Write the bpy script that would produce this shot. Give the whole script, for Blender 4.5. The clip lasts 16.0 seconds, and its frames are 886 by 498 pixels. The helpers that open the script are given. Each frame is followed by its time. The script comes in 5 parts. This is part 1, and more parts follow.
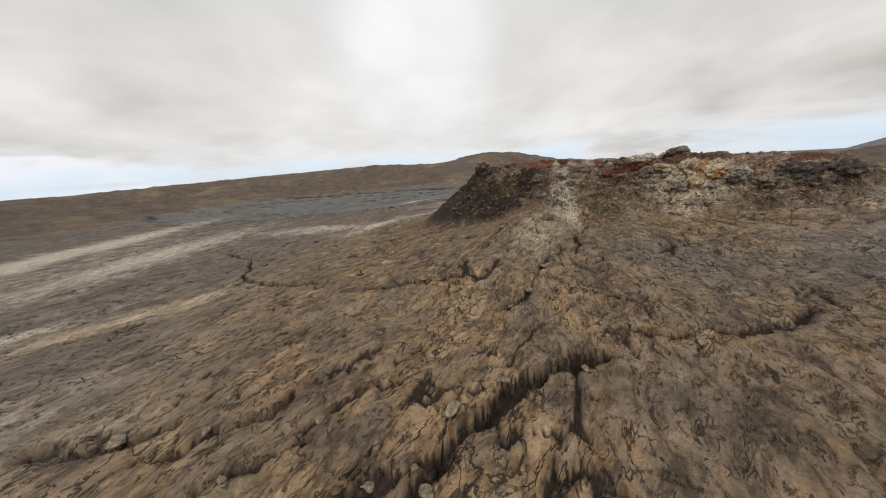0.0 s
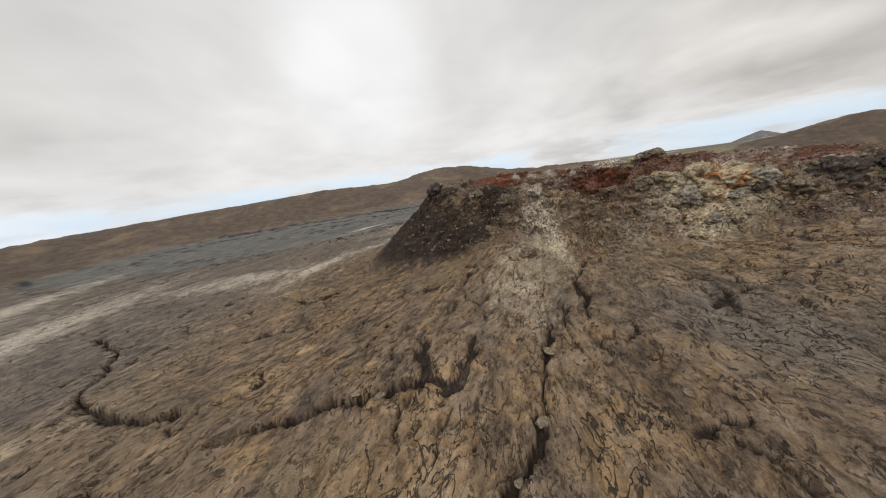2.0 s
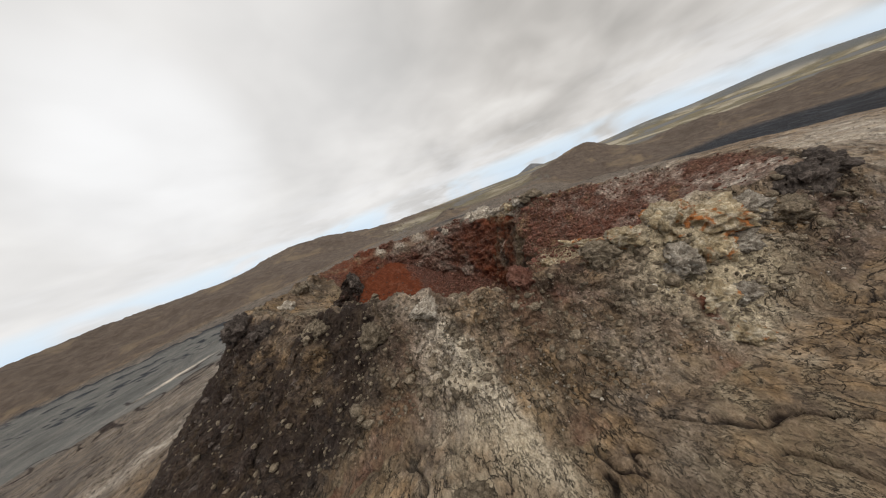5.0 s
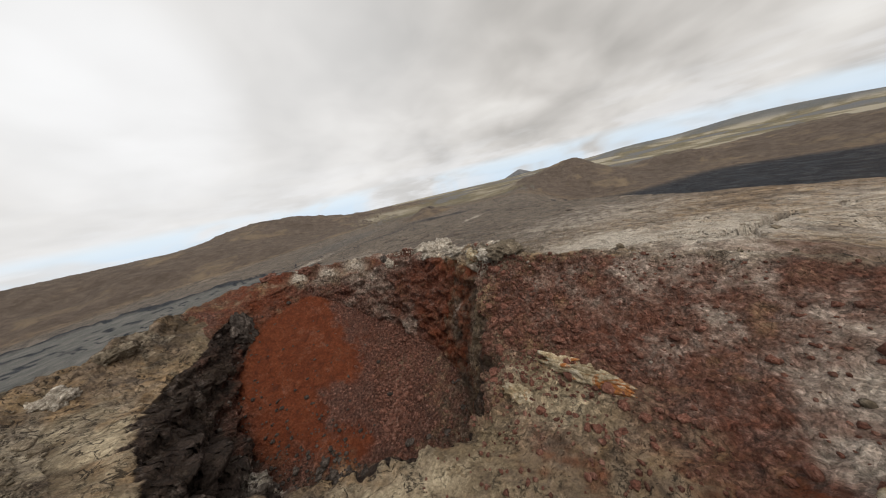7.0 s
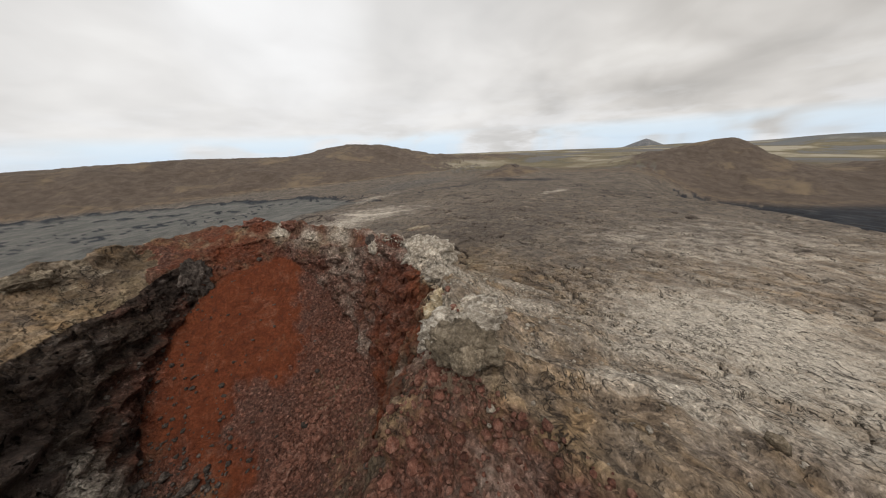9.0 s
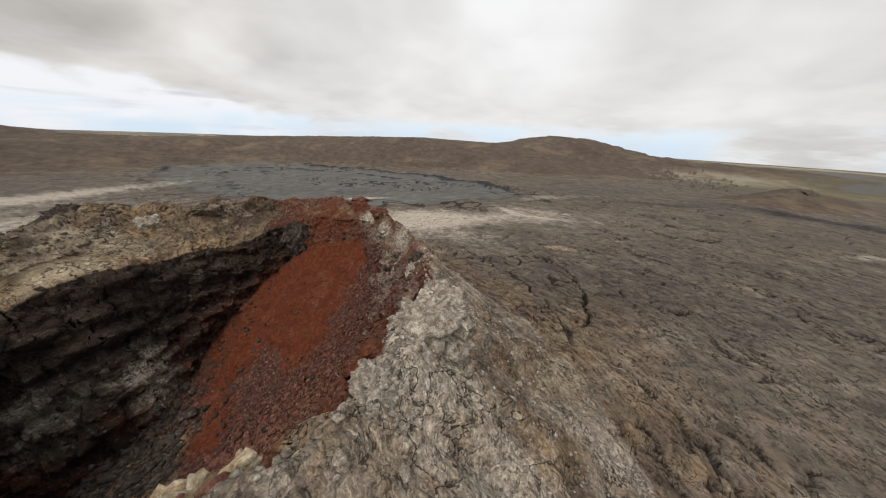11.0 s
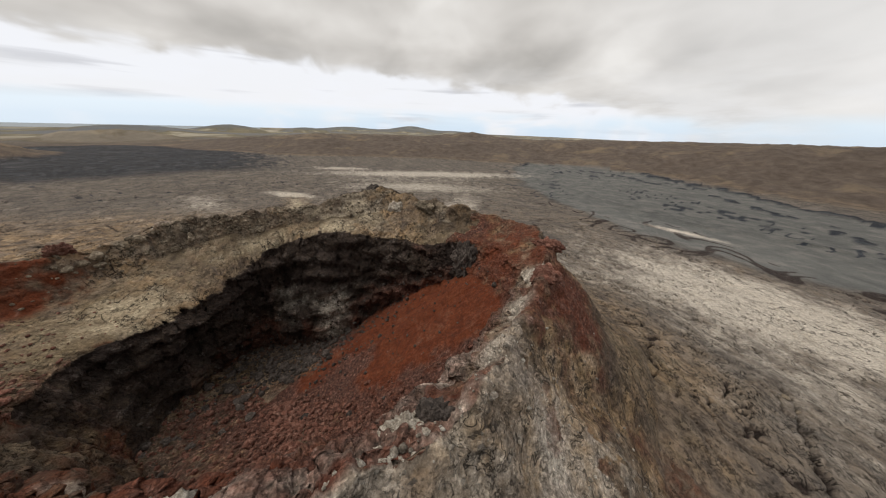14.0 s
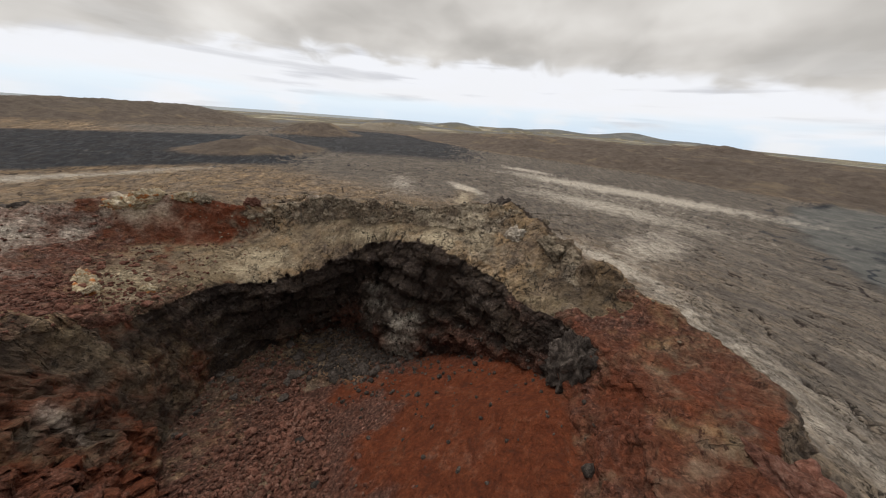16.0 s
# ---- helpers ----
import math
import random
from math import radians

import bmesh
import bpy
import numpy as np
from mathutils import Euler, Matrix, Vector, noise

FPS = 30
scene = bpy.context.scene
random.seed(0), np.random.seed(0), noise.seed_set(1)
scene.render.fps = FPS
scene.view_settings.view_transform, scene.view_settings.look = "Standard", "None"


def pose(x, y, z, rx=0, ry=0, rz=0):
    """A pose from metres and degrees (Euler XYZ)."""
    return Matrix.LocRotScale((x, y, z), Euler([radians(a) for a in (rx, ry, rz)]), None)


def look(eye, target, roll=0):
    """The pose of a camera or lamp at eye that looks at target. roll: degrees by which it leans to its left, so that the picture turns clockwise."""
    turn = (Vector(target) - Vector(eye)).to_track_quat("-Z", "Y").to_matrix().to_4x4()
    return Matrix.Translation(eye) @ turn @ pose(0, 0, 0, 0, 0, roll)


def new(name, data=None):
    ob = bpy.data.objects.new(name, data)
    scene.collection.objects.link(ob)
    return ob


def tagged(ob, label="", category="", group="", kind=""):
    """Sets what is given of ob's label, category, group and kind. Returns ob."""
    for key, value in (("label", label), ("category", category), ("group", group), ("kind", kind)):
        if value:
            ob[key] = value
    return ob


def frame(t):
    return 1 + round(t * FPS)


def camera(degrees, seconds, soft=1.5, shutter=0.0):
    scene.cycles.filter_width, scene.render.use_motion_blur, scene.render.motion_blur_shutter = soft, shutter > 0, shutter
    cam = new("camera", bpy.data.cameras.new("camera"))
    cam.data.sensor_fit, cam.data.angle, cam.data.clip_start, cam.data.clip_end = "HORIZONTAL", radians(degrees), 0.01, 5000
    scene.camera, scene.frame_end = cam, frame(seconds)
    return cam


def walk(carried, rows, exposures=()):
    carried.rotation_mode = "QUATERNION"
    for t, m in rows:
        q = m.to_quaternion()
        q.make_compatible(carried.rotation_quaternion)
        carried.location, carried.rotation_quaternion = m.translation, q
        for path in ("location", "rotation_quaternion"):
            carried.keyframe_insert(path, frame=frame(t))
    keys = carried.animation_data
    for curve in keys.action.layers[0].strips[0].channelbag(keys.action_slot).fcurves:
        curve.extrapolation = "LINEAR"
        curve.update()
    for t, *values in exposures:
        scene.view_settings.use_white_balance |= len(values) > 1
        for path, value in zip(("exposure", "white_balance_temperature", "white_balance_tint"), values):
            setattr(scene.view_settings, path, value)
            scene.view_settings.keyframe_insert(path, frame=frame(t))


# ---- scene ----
cam = camera(118.5, 16.0, soft=1.1)
METRES, EYE, TILT, LEAN, TURN = 200.0, 40.0, -17.89, 3.68, 0.0
ROWS = [
    (0.0, 0.0, 0.0, 0.0, -0.0, -0.0, 0.0),
    (0.5, 0.0044, 0.0268, 0.0116, -0.66, 0.24, 0.67),
    (1.0, 0.0091, 0.0537, 0.0229, -2.1, 0.74, 2.0),
    (1.5, 0.0147, 0.0807, 0.0342, -4.49, 1.62, 4.25),
    (2.0, 0.0214, 0.1078, 0.0457, -7.6, 2.81, 7.21),
    (2.5, 0.0296, 0.1347, 0.0578, -11.01, 4.07, 10.61),
    (3.0, 0.0397, 0.1608, 0.0703, -14.6, 5.25, 14.3),
    (3.5, 0.0519, 0.1862, 0.083, -18.46, 6.18, 18.03),
    (4.0, 0.0669, 0.2099, 0.096, -22.56, 6.81, 21.7),
    (4.5, 0.0863, 0.2334, 0.11, -27.26, 7.07, 25.25),
    (5.0, 0.1109, 0.2557, 0.1254, -32.28, 6.82, 28.28),
    (7.5, 0.2634, 0.3183, 0.182, -37.6, 0.22, 18.92),
    (8.0, 0.2953, 0.3282, 0.1903, -34.72, -2.51, 14.77),
    (10.5, 0.4357, 0.4184, 0.2312, 5.31, -5.5, -7.12),
    (11.0, 0.4528, 0.4413, 0.2403, 15.37, -6.92, -10.99),
    (11.5, 0.4654, 0.4674, 0.2506, 26.43, -9.25, -14.65),
    (12.0, 0.4716, 0.4929, 0.2603, 37.27, -12.03, -17.38),
    (12.5, 0.4717, 0.5201, 0.2709, 48.88, -15.49, -19.16),
    (13.0, 0.4664, 0.5448, 0.28, 59.75, -18.93, -19.97),
    (13.5, 0.4558, 0.5692, 0.2878, 71.55, -22.66, -20.2),
    (14.0, 0.441, 0.5897, 0.2939, 82.78, -26.34, -20.05),
    (14.5, 0.4209, 0.6079, 0.2986, 94.36, -30.09, -19.95),
    (15.0, 0.3987, 0.6207, 0.3009, 104.58, -33.56, -19.57),
    (15.5, 0.3721, 0.6287, 0.3012, 114.89, -36.98, -18.5),
    (16.0, 0.346, 0.6303, 0.2991, 124.49, -39.74, -17.07),
]
walk(cam, [(t, pose(0, 0, EYE, TILT, LEAN, TURN) @ pose(METRES * x, METRES * y, METRES * z, 90 + pitch, roll, yaw)) for t, x, y, z, yaw, pitch, roll in ROWS])

# ---- sky and sun ----
SUN_AZ, SUN_EL = 255.0, 58.0      # the sun behind the cloud
GLOW_AZ, GLOW_EL = 94.0, 20.0     # a thin bright place in the deck
scene.view_settings.exposure = 0.0


def link(tree, a, b):
    tree.links.new(a, b)


def node(tree, kind, **values):
    n = tree.nodes.new(kind)
    for key, value in values.items():
        if key in n.inputs:
            n.inputs[key].default_value = value
    return n


def math_node(tree, op, a, b=None, clamp=False):
    n = tree.nodes.new("ShaderNodeMath")
    n.operation, n.use_clamp = op, clamp
    for i, v in enumerate((a, b)):
        if v is None:
            continue
        if isinstance(v, (int, float)):
            n.inputs[i].default_value = v
        else:
            tree.links.new(v, n.inputs[i])
    return n.outputs[0]


def mix_colour(tree, fac, a, b, mode="MIX"):
    n = tree.nodes.new("ShaderNodeMix")
    n.data_type, n.blend_type, n.clamp_factor = "RGBA", mode, True
    for socket, v in ((n.inputs[0], fac), (n.inputs[6], a), (n.inputs[7], b)):
        if isinstance(v, (int, float)):
            socket.default_value = v
        elif isinstance(v, tuple):
            socket.default_value = (*v, 1.0)
        else:
            tree.links.new(v, socket)
    return n.outputs[2]


def ramp(tree, fac, stops):
    n = tree.nodes.new("ShaderNodeValToRGB")
    els = n.color_ramp.elements
    while len(els) < len(stops):
        els.new(0.5)
    for e, (p, c) in zip(els, stops):
        e.position = p
        e.color = (c, c, c, 1) if isinstance(c, (int, float)) else (*c, 1)
    tree.links.new(fac, n.inputs[0])
    return n.outputs[0]


def smooth_range(tree, v, a, b):
    n = tree.nodes.new("ShaderNodeMapRange")
    n.interpolation_type = "SMOOTHSTEP"
    n.inputs[1].default_value, n.inputs[2].default_value = a, b
    tree.links.new(v, n.inputs[0])
    return n.outputs[0]


def build_world():
    world = bpy.data.worlds.new("overcast_sky")
    world.use_nodes = True
    t = world.node_tree
    t.nodes.clear()
    out = t.nodes.new("ShaderNodeOutputWorld")
    bg = t.nodes.new("ShaderNodeBackground")
    link(t, bg.outputs[0], out.inputs[0])
    sky = t.nodes.new("ShaderNodeTexSky")
    sky.sky_type, sky.sun_disc = "NISHITA", False
    sky.sun_elevation, sky.sun_rotation = radians(SUN_EL), radians(90 - SUN_AZ)
    co = t.nodes.new("ShaderNodeTexCoord")
    sep = t.nodes.new("ShaderNodeSeparateXYZ")
    link(t, co.outputs["Generated"], sep.inputs[0])
    up = math_node(t, "MAXIMUM", sep.outputs[2], 0.0)
    # the cloud deck as a flat layer seen from below
    den = math_node(t, "ADD", up, 0.34)
    flat = t.nodes.new("ShaderNodeCombineXYZ")
    link(t, math_node(t, "DIVIDE", sep.outputs[0], den), flat.inputs[0])
    link(t, math_node(t, "DIVIDE", sep.outputs[1], den), flat.inputs[1])
    big = node(t, "ShaderNodeTexNoise", Scale=1.5, Detail=3.5, Roughness=0.45, Distortion=0.35)
    fine = node(t, "ShaderNodeTexNoise", Scale=4.2, Detail=3.0, Roughness=0.45, Distortion=0.4)
    for n in (big, fine):
        link(t, flat.outputs[0], n.inputs["Vector"])
    shade = math_node(t, "ADD", math_node(t, "MULTIPLY", big.outputs[0], 0.78), math_node(t, "MULTIPLY", fine.outputs[0], 0.22))
    grey = ramp(t, shade, [(0.34, (0.455, 0.437, 0.413)), (0.46, (0.577, 0.553, 0.524)), (0.56, (0.688, 0.662, 0.63)), (0.68, (0.827, 0.805, 0.772))])
    # a thin bright place in the deck
    sun_dir = Vector((math.cos(radians(GLOW_AZ)) * math.cos(radians(GLOW_EL)), math.sin(radians(GLOW_AZ)) * math.cos(radians(GLOW_EL)), math.sin(radians(GLOW_EL))))
    dot = t.nodes.new("ShaderNodeVectorMath")
    dot.operation = "DOT_PRODUCT"
    dot.inputs[1].default_value = sun_dir
    link(t, co.outputs["Generated"], dot.inputs[0])
    wide = smooth_range(t, dot.outputs["Value"], 0.45, 1.0)
    core = smooth_range(t, dot.outputs["Value"], 0.955, 1.0)
    glow = math_node(t, "ADD", math_node(t, "MULTIPLY", wide, 0.46), math_node(t, "MULTIPLY", math_node(t, "MULTIPLY", core, shade), 0.75))
    lit = mix_colour(t, glow, grey, (0.97, 0.975, 0.985))
    # the deck breaks up in the west, where white cloud shows far off
    away = t.nodes.new("ShaderNodeVectorMath")
    away.operation = "DOT_PRODUCT"
    away.inputs[1].default_value = (math.cos(radians(210)), math.sin(radians(210)), 0)
    link(t, co.outputs["Generated"], away.inputs[0])
    west = smooth_range(t, away.outputs["Value"], -0.1, 1.1)
    edge = math_node(t, "ADD", math_node(t, "MULTIPLY", west, 0.155), math_node(t, "MULTIPLY", math_node(t, "SUBTRACT", fine.outputs[0], 0.5), 0.10))
    opened = math_node(t, "MULTIPLY", smooth_range(t, math_node(t, "SUBTRACT", edge, up), -0.015, 0.02), smooth_range(t, west, 0.05, 0.3))
    layer = t.nodes.new("ShaderNodeVectorMath")
    layer.operation = "MULTIPLY"
    layer.inputs[1].default_value = (1.0, 1.0, 14.0)
    link(t, co.outputs["Generated"], layer.inputs[0])
    bars = node(t, "ShaderNodeTexNoise", Scale=2.6, Detail=4.0, Roughness=0.5)
    link(t, layer.outputs[0], bars.inputs["Vector"])
    wisps = mix_colour(t, smooth_range(t, bars.outputs[0], 0.52, 0.68), (0.90, 0.915, 0.96), (0.66, 0.67, 0.71))
    bright = mix_colour(t, opened, lit, wisps)
    low = ramp(t, up, [(0.0, 0.9), (0.03, 0.75), (0.10, 0.35), (0.20, 0.0)])
    rows_of = t.nodes.new("ShaderNodeVectorMath")
    rows_of.operation = "MULTIPLY"
    rows_of.inputs[1].default_value = (1.0, 1.0, 5.0)
    link(t, co.outputs["Generated"], rows_of.inputs[0])
    heaps = node(t, "ShaderNodeTexNoise", Scale=5.0, Detail=5.0, Roughness=0.55)
    link(t, rows_of.outputs[0], heaps.inputs["Vector"])
    puffs = smooth_range(t, heaps.outputs[0], 0.42, 0.62)
    bright = mix_colour(t, math_node(t, "MULTIPLY", low, math_node(t, "ADD", math_node(t, "MULTIPLY", puffs, 0.7), 0.15)), bright, (0.88, 0.885, 0.90))
    # a strip of clear sky along the horizon
    strip = ramp(t, up, [(0.0, 0.9), (0.028, 0.75), (0.052, 0.0)])
    ragged = smooth_range(t, big.outputs[0], 0.34, 0.56)
    clear = mix_colour(t, 0.03, (0.60, 0.735, 0.88), sky.outputs[0])
    full = mix_colour(t, math_node(t, "MULTIPLY", strip, ragged), bright, clear)
    link(t, full, bg.inputs[0])
    bg.inputs[1].default_value = 1.0
    scene.world = world


build_world()
sun = new("sun", bpy.data.lights.new("sun", "SUN"))
sun.data.energy, sun.data.angle, sun.data.color = 1.8, radians(45), (1.0, 0.93, 0.83)
sun.matrix_world = look((math.cos(radians(SUN_AZ)) * 900 + 55, math.sin(radians(SUN_AZ)) * 900 + 107, 900 * math.tan(radians(SUN_EL))), (55, 107, 20))

# ---- noise on arrays ----
RNG = np.random.default_rng(7)
PERM = np.concatenate([RNG.permutation(256)] * 3)
GRAD = RNG.normal(size=(256, 3))
GRAD /= np.linalg.norm(GRAD, axis=1)[:, None]


def perlin(x, y, z):
    xi, yi, zi = np.floor(x), np.floor(y), np.floor(z)
    fx, fy, fz = x - xi, y - yi, z - zi
    xi, yi, zi = xi.astype(np.int64) & 255, yi.astype(np.int64) & 255, zi.astype(np.int64) & 255
    u, v, w = (f * f * f * (f * (f * 6 - 15) + 10) for f in (fx, fy, fz))
    total = 0
    for dx in (0, 1):
        a = PERM[xi + dx]
        for dy in (0, 1):
            b = PERM[a + yi + dy]
            for dz in (0, 1):
                g = GRAD[PERM[b + zi + dz]]
                d = g[..., 0] * (fx - dx) + g[..., 1] * (fy - dy) + g[..., 2] * (fz - dz)
                total = total + d * (u if dx else 1 - u) * (v if dy else 1 - v) * (w if dz else 1 - w)
    return total * 1.6


def fbm(x, y, z, octaves=4, gain=0.5):
    total, amp = 0, 1.0
    for k in range(octaves):
        total = total + amp * perlin(x * 2 ** k + 17.3 * k, y * 2 ** k - 9.1 * k, z * 2 ** k + 4.7 * k)
        amp *= gain
    return total


def ridged(x, y, z, octaves=4, gain=0.5):
    total, amp = 0, 1.0
    for k in range(octaves):
        total = total + amp * (1 - 2 * np.abs(perlin(x * 2 ** k + 31.7 * k, y * 2 ** k + 5.9 * k, z * 2 ** k - 8.3 * k)))
        amp *= gain
    return total


def step(v, a, b):
    u = np.clip((v - a) / (b - a), 0, 1)
    return u * u * (3 - 2 * u)


# ---- shape of the land ----
CX, CY = 55.0, 107.0        # middle of the crater
# round the crater, by bearing in degrees: radius from the middle and height
CREST = [(-32, 28, 38.6), (-16, 25.8, 40.2), (4, 28.8, 37.2), (21, 31.6, 37.5), (32, 32.8, 37.0), (43, 34.6, 36.8), (60, 36, 37.0), (81, 40.4, 37.8), (96, 46, 37.6), (107, 47, 37), (121, 38, 38.6), (139, 38, 38.2),
         (156, 39.4, 39), (173, 31, 36.5), (190, 26.5, 36), (209, 25, 36.6), (233, 28.0, 35.6), (246, 30, 33.6), (257, 32, 34.0), (267, 39, 35.6), (280, 45, 36.6), (291, 55, 35), (303, 57, 36.2), (314, 43, 37)]
SHELF = [(-20, 25.6, 37), (4, 28.0, 36.4), (60, 35, 35.4), (81, 40, 36.6), (100, 43, 36.3), (123, 36.5, 34.5), (139, 33, 34.6), (150, 34, 34.5), (165, 28, 34), (180, 24.6, 33.6),
         (195, 23, 33.2), (209, 22.6, 33), (225, 25, 32.2), (240, 27, 30), (258, 29, 28.6), (270, 33, 28.4), (283, 40, 29.6), (297, 38, 29.2), (308, 32.5, 30.6), (318, 30, 33.6), (330, 26, 37.2)]
EDGE = [(-15, 24.6, 35.6), (4, 27.4, 35.4), (20, 28.6, 35.8), (31, 31.0, 35.8), (43, 32.6, 35.4), (60, 33.8, 33.6), (81, 39, 35.2), (100, 39, 34.4), (110, 36, 33.5), (123, 31, 31), (144, 28, 31), (156, 23.4, 32.6), (166, 22.6, 32.6),
        (180, 21, 31.4), (195, 20, 30), (209, 17, 28.4), (225, 15, 26.6), (258, 14, 25.4), (282, 19.4, 25.7), (309, 20.3, 27), (320, 20.8, 29.2), (334, 22, 33.4)]
FOOT = [(0, 18.5, 18), (30, 20, 20), (60, 28, 23.5), (81, 36.5, 32), (100, 35.6, 30), (108, 34, 26.5), (118, 30, 22.5), (130, 23.5, 16.5), (145, 17.5, 11.5), (165, 12.5, 10), (195, 13, 9),
        (209, 17.5, 8.4), (225, 18, 8), (243, 17, 8.6), (258, 15, 9.6), (274, 15.5, 11), (300, 15.5, 12.6), (330, 16.5, 15)]
BASE = [(0, 52), (45, 54), (70, 56), (90, 68), (120, 74), (139, 74), (156, 72), (171, 68), (180, 63), (190, 56), (200, 47), (211, 41.5), (221, 38), (233, 39), (250, 43), (270, 50), (291, 62), (303, 66), (314, 62), (334, 50)]


def round_table(table, column, deg):
    """A smooth closed curve through the table's values."""
    a = np.array([row[0] for row in table], float) % 360
    v = np.array([row[column] for row in table], float)
    order = np.argsort(a)
    a, v = a[order], v[order]
    fine = np.arange(0, 360, 0.5)
    lin = np.interp(fine, a, v, period=360)
    k = np.exp(-0.5 * (np.arange(-14, 15) / 5.0) ** 2)
    lin = np.convolve(np.concatenate([lin[-14:], lin, lin[:14]]), k / k.sum(), "valid")
    return np.interp(deg, fine, lin, period=360)


def bump_hill(x, y, cx, cy, ra, rb, turn, power=2.0):
    c, s = math.cos(radians(turn)), math.sin(radians(turn))
    u, v = ((x - cx) * c + (y - cy) * s) / ra, (-(x - cx) * s + (y - cy) * c) / rb
    return np.exp(-(u * u + v * v) ** (power / 2))


# hills: name, middle, half widths, turn, height over the plain
HILLS = [("summit", 190, 880, 142, 130, 12, 35, 3.0), ("dark", 690, 330, 96, 84, 20, 68, 1.45), ("ridge", 850, 190, 110, 95, 72, 24, 2.0), ("ridge", 960, -20, 170, 150, 85, 34, 2.0), ("ridge", 900, -290, 170, 120, 110, 32, 2.0),
         ("cone", -105, -245, 62, 48, 15, 16, 1.8), ("broad", -70, -860, 170, 120, -8, 36, 2.2), ("broad", -270, -815, 130, 100, -25, 24, 2.2), ("broad", 380, -800, 260, 150, 20, 40, 2.2), ("mound", -350, -480, 70, 52, -40, 26, 2.4), ("mound", -803, -673, 118, 70, -48, 22, 4.0),
         ("far", -1250, -1000, 210, 120, -45, 26, 2.0), ("far", -1650, -850, 160, 90, -60, 38, 1.9), ("far", -2100, -600, 200, 120, -70, 32, 1.9),
         ("far", 2450, 640, 230, 200, 75, 26, 2.0), ("far", 2600, 30, 500, 220, 88, 58, 2.0), ("far", -4250, 180, 260, 330, 0, 88, 1.8), ("far", -4200, -700, 240, 420, 0, 52, 1.8), ("far", -4000, 800, 260, 420, 0, 40, 1.8), ("far", 2300, 1100, 260, 420, 30, 22, 2.0), ("near", 330, 430, 60, 28, 30, 12, 1.8), ("low", 430, 760, 200, 90, -15, 18, 2.0),
         ("low", -800, 325, 60, 85, 0, 15, 2.0)]


def field_height(x, y):
    """The lava field without the cone: a low shield that sinks to the valley floor."""
    d = np.hypot(x - 90, y - 70)
    apron = 4.6 * bump_hill(x, y, 24, 78, 12, 9, 45) + 1.5 * bump_hill(x, y, -15, 75, 55, 40, 30)
    return -0.1 + 31.8 * np.exp(-d / 160) + 3.85 * np.exp(-((d / 25) ** 2)) + 5.4 * np.tanh((x - 60) / 150) + apron


def plateau_amount(x, y):
    dx, dy = x - CX, y - CY
    r, az = np.hypot(dx, dy), np.degrees(np.arctan2(dy, dx)) % 360
    start = np.interp(az, [50, 70, 90, 120, 150, 180, 204, 215, 225, 235], [620, 470, 400, 440, 500, 470, 520, 700, 900, 1000])
    start = start + 45 * perlin(x / 160, y / 160, 0.3 * np.ones_like(x))
    high = np.interp(az, [48, 60, 75, 90, 110, 130, 150, 170, 195, 215, 226, 236], [0, 2, 10, 38, 50, 42, 32, 30, 29, 8, 0, 0])
    width = np.interp(az, [60, 90, 120, 160, 200], [220, 250, 230, 260, 300])
    up = step(r, start, start + width) * step(high, 0.5, 5)
    end = np.interp(az, [100, 130, 150, 215], [2200, 1700, 1300, 1250])
    down = 1 - step(r, np.minimum(900, end - 450), end)
    return up * high * down, up


def far_height(x, y):
    dx, dy = x - CX, y - CY
    r, az = np.hypot(dx, dy), np.degrees(np.arctan2(dy, dx))
    h, up = plateau_amount(x, y)
    east = step(az, -75, -45) * (1 - step(az, 16, 30))
    lip = np.interp(az, [-60, -5, 16, 30], [185, 185, 235, 300])
    for name, cx, cy, ra, rb, turn, top, power in HILLS:
        h = h + top * bump_hill(x, y, cx, cy, ra, rb, turn, power)
    drop = 34 * step(r, lip, lip + 110) * east * (1 - step(r, 1500, 2600))
    return h, up, drop


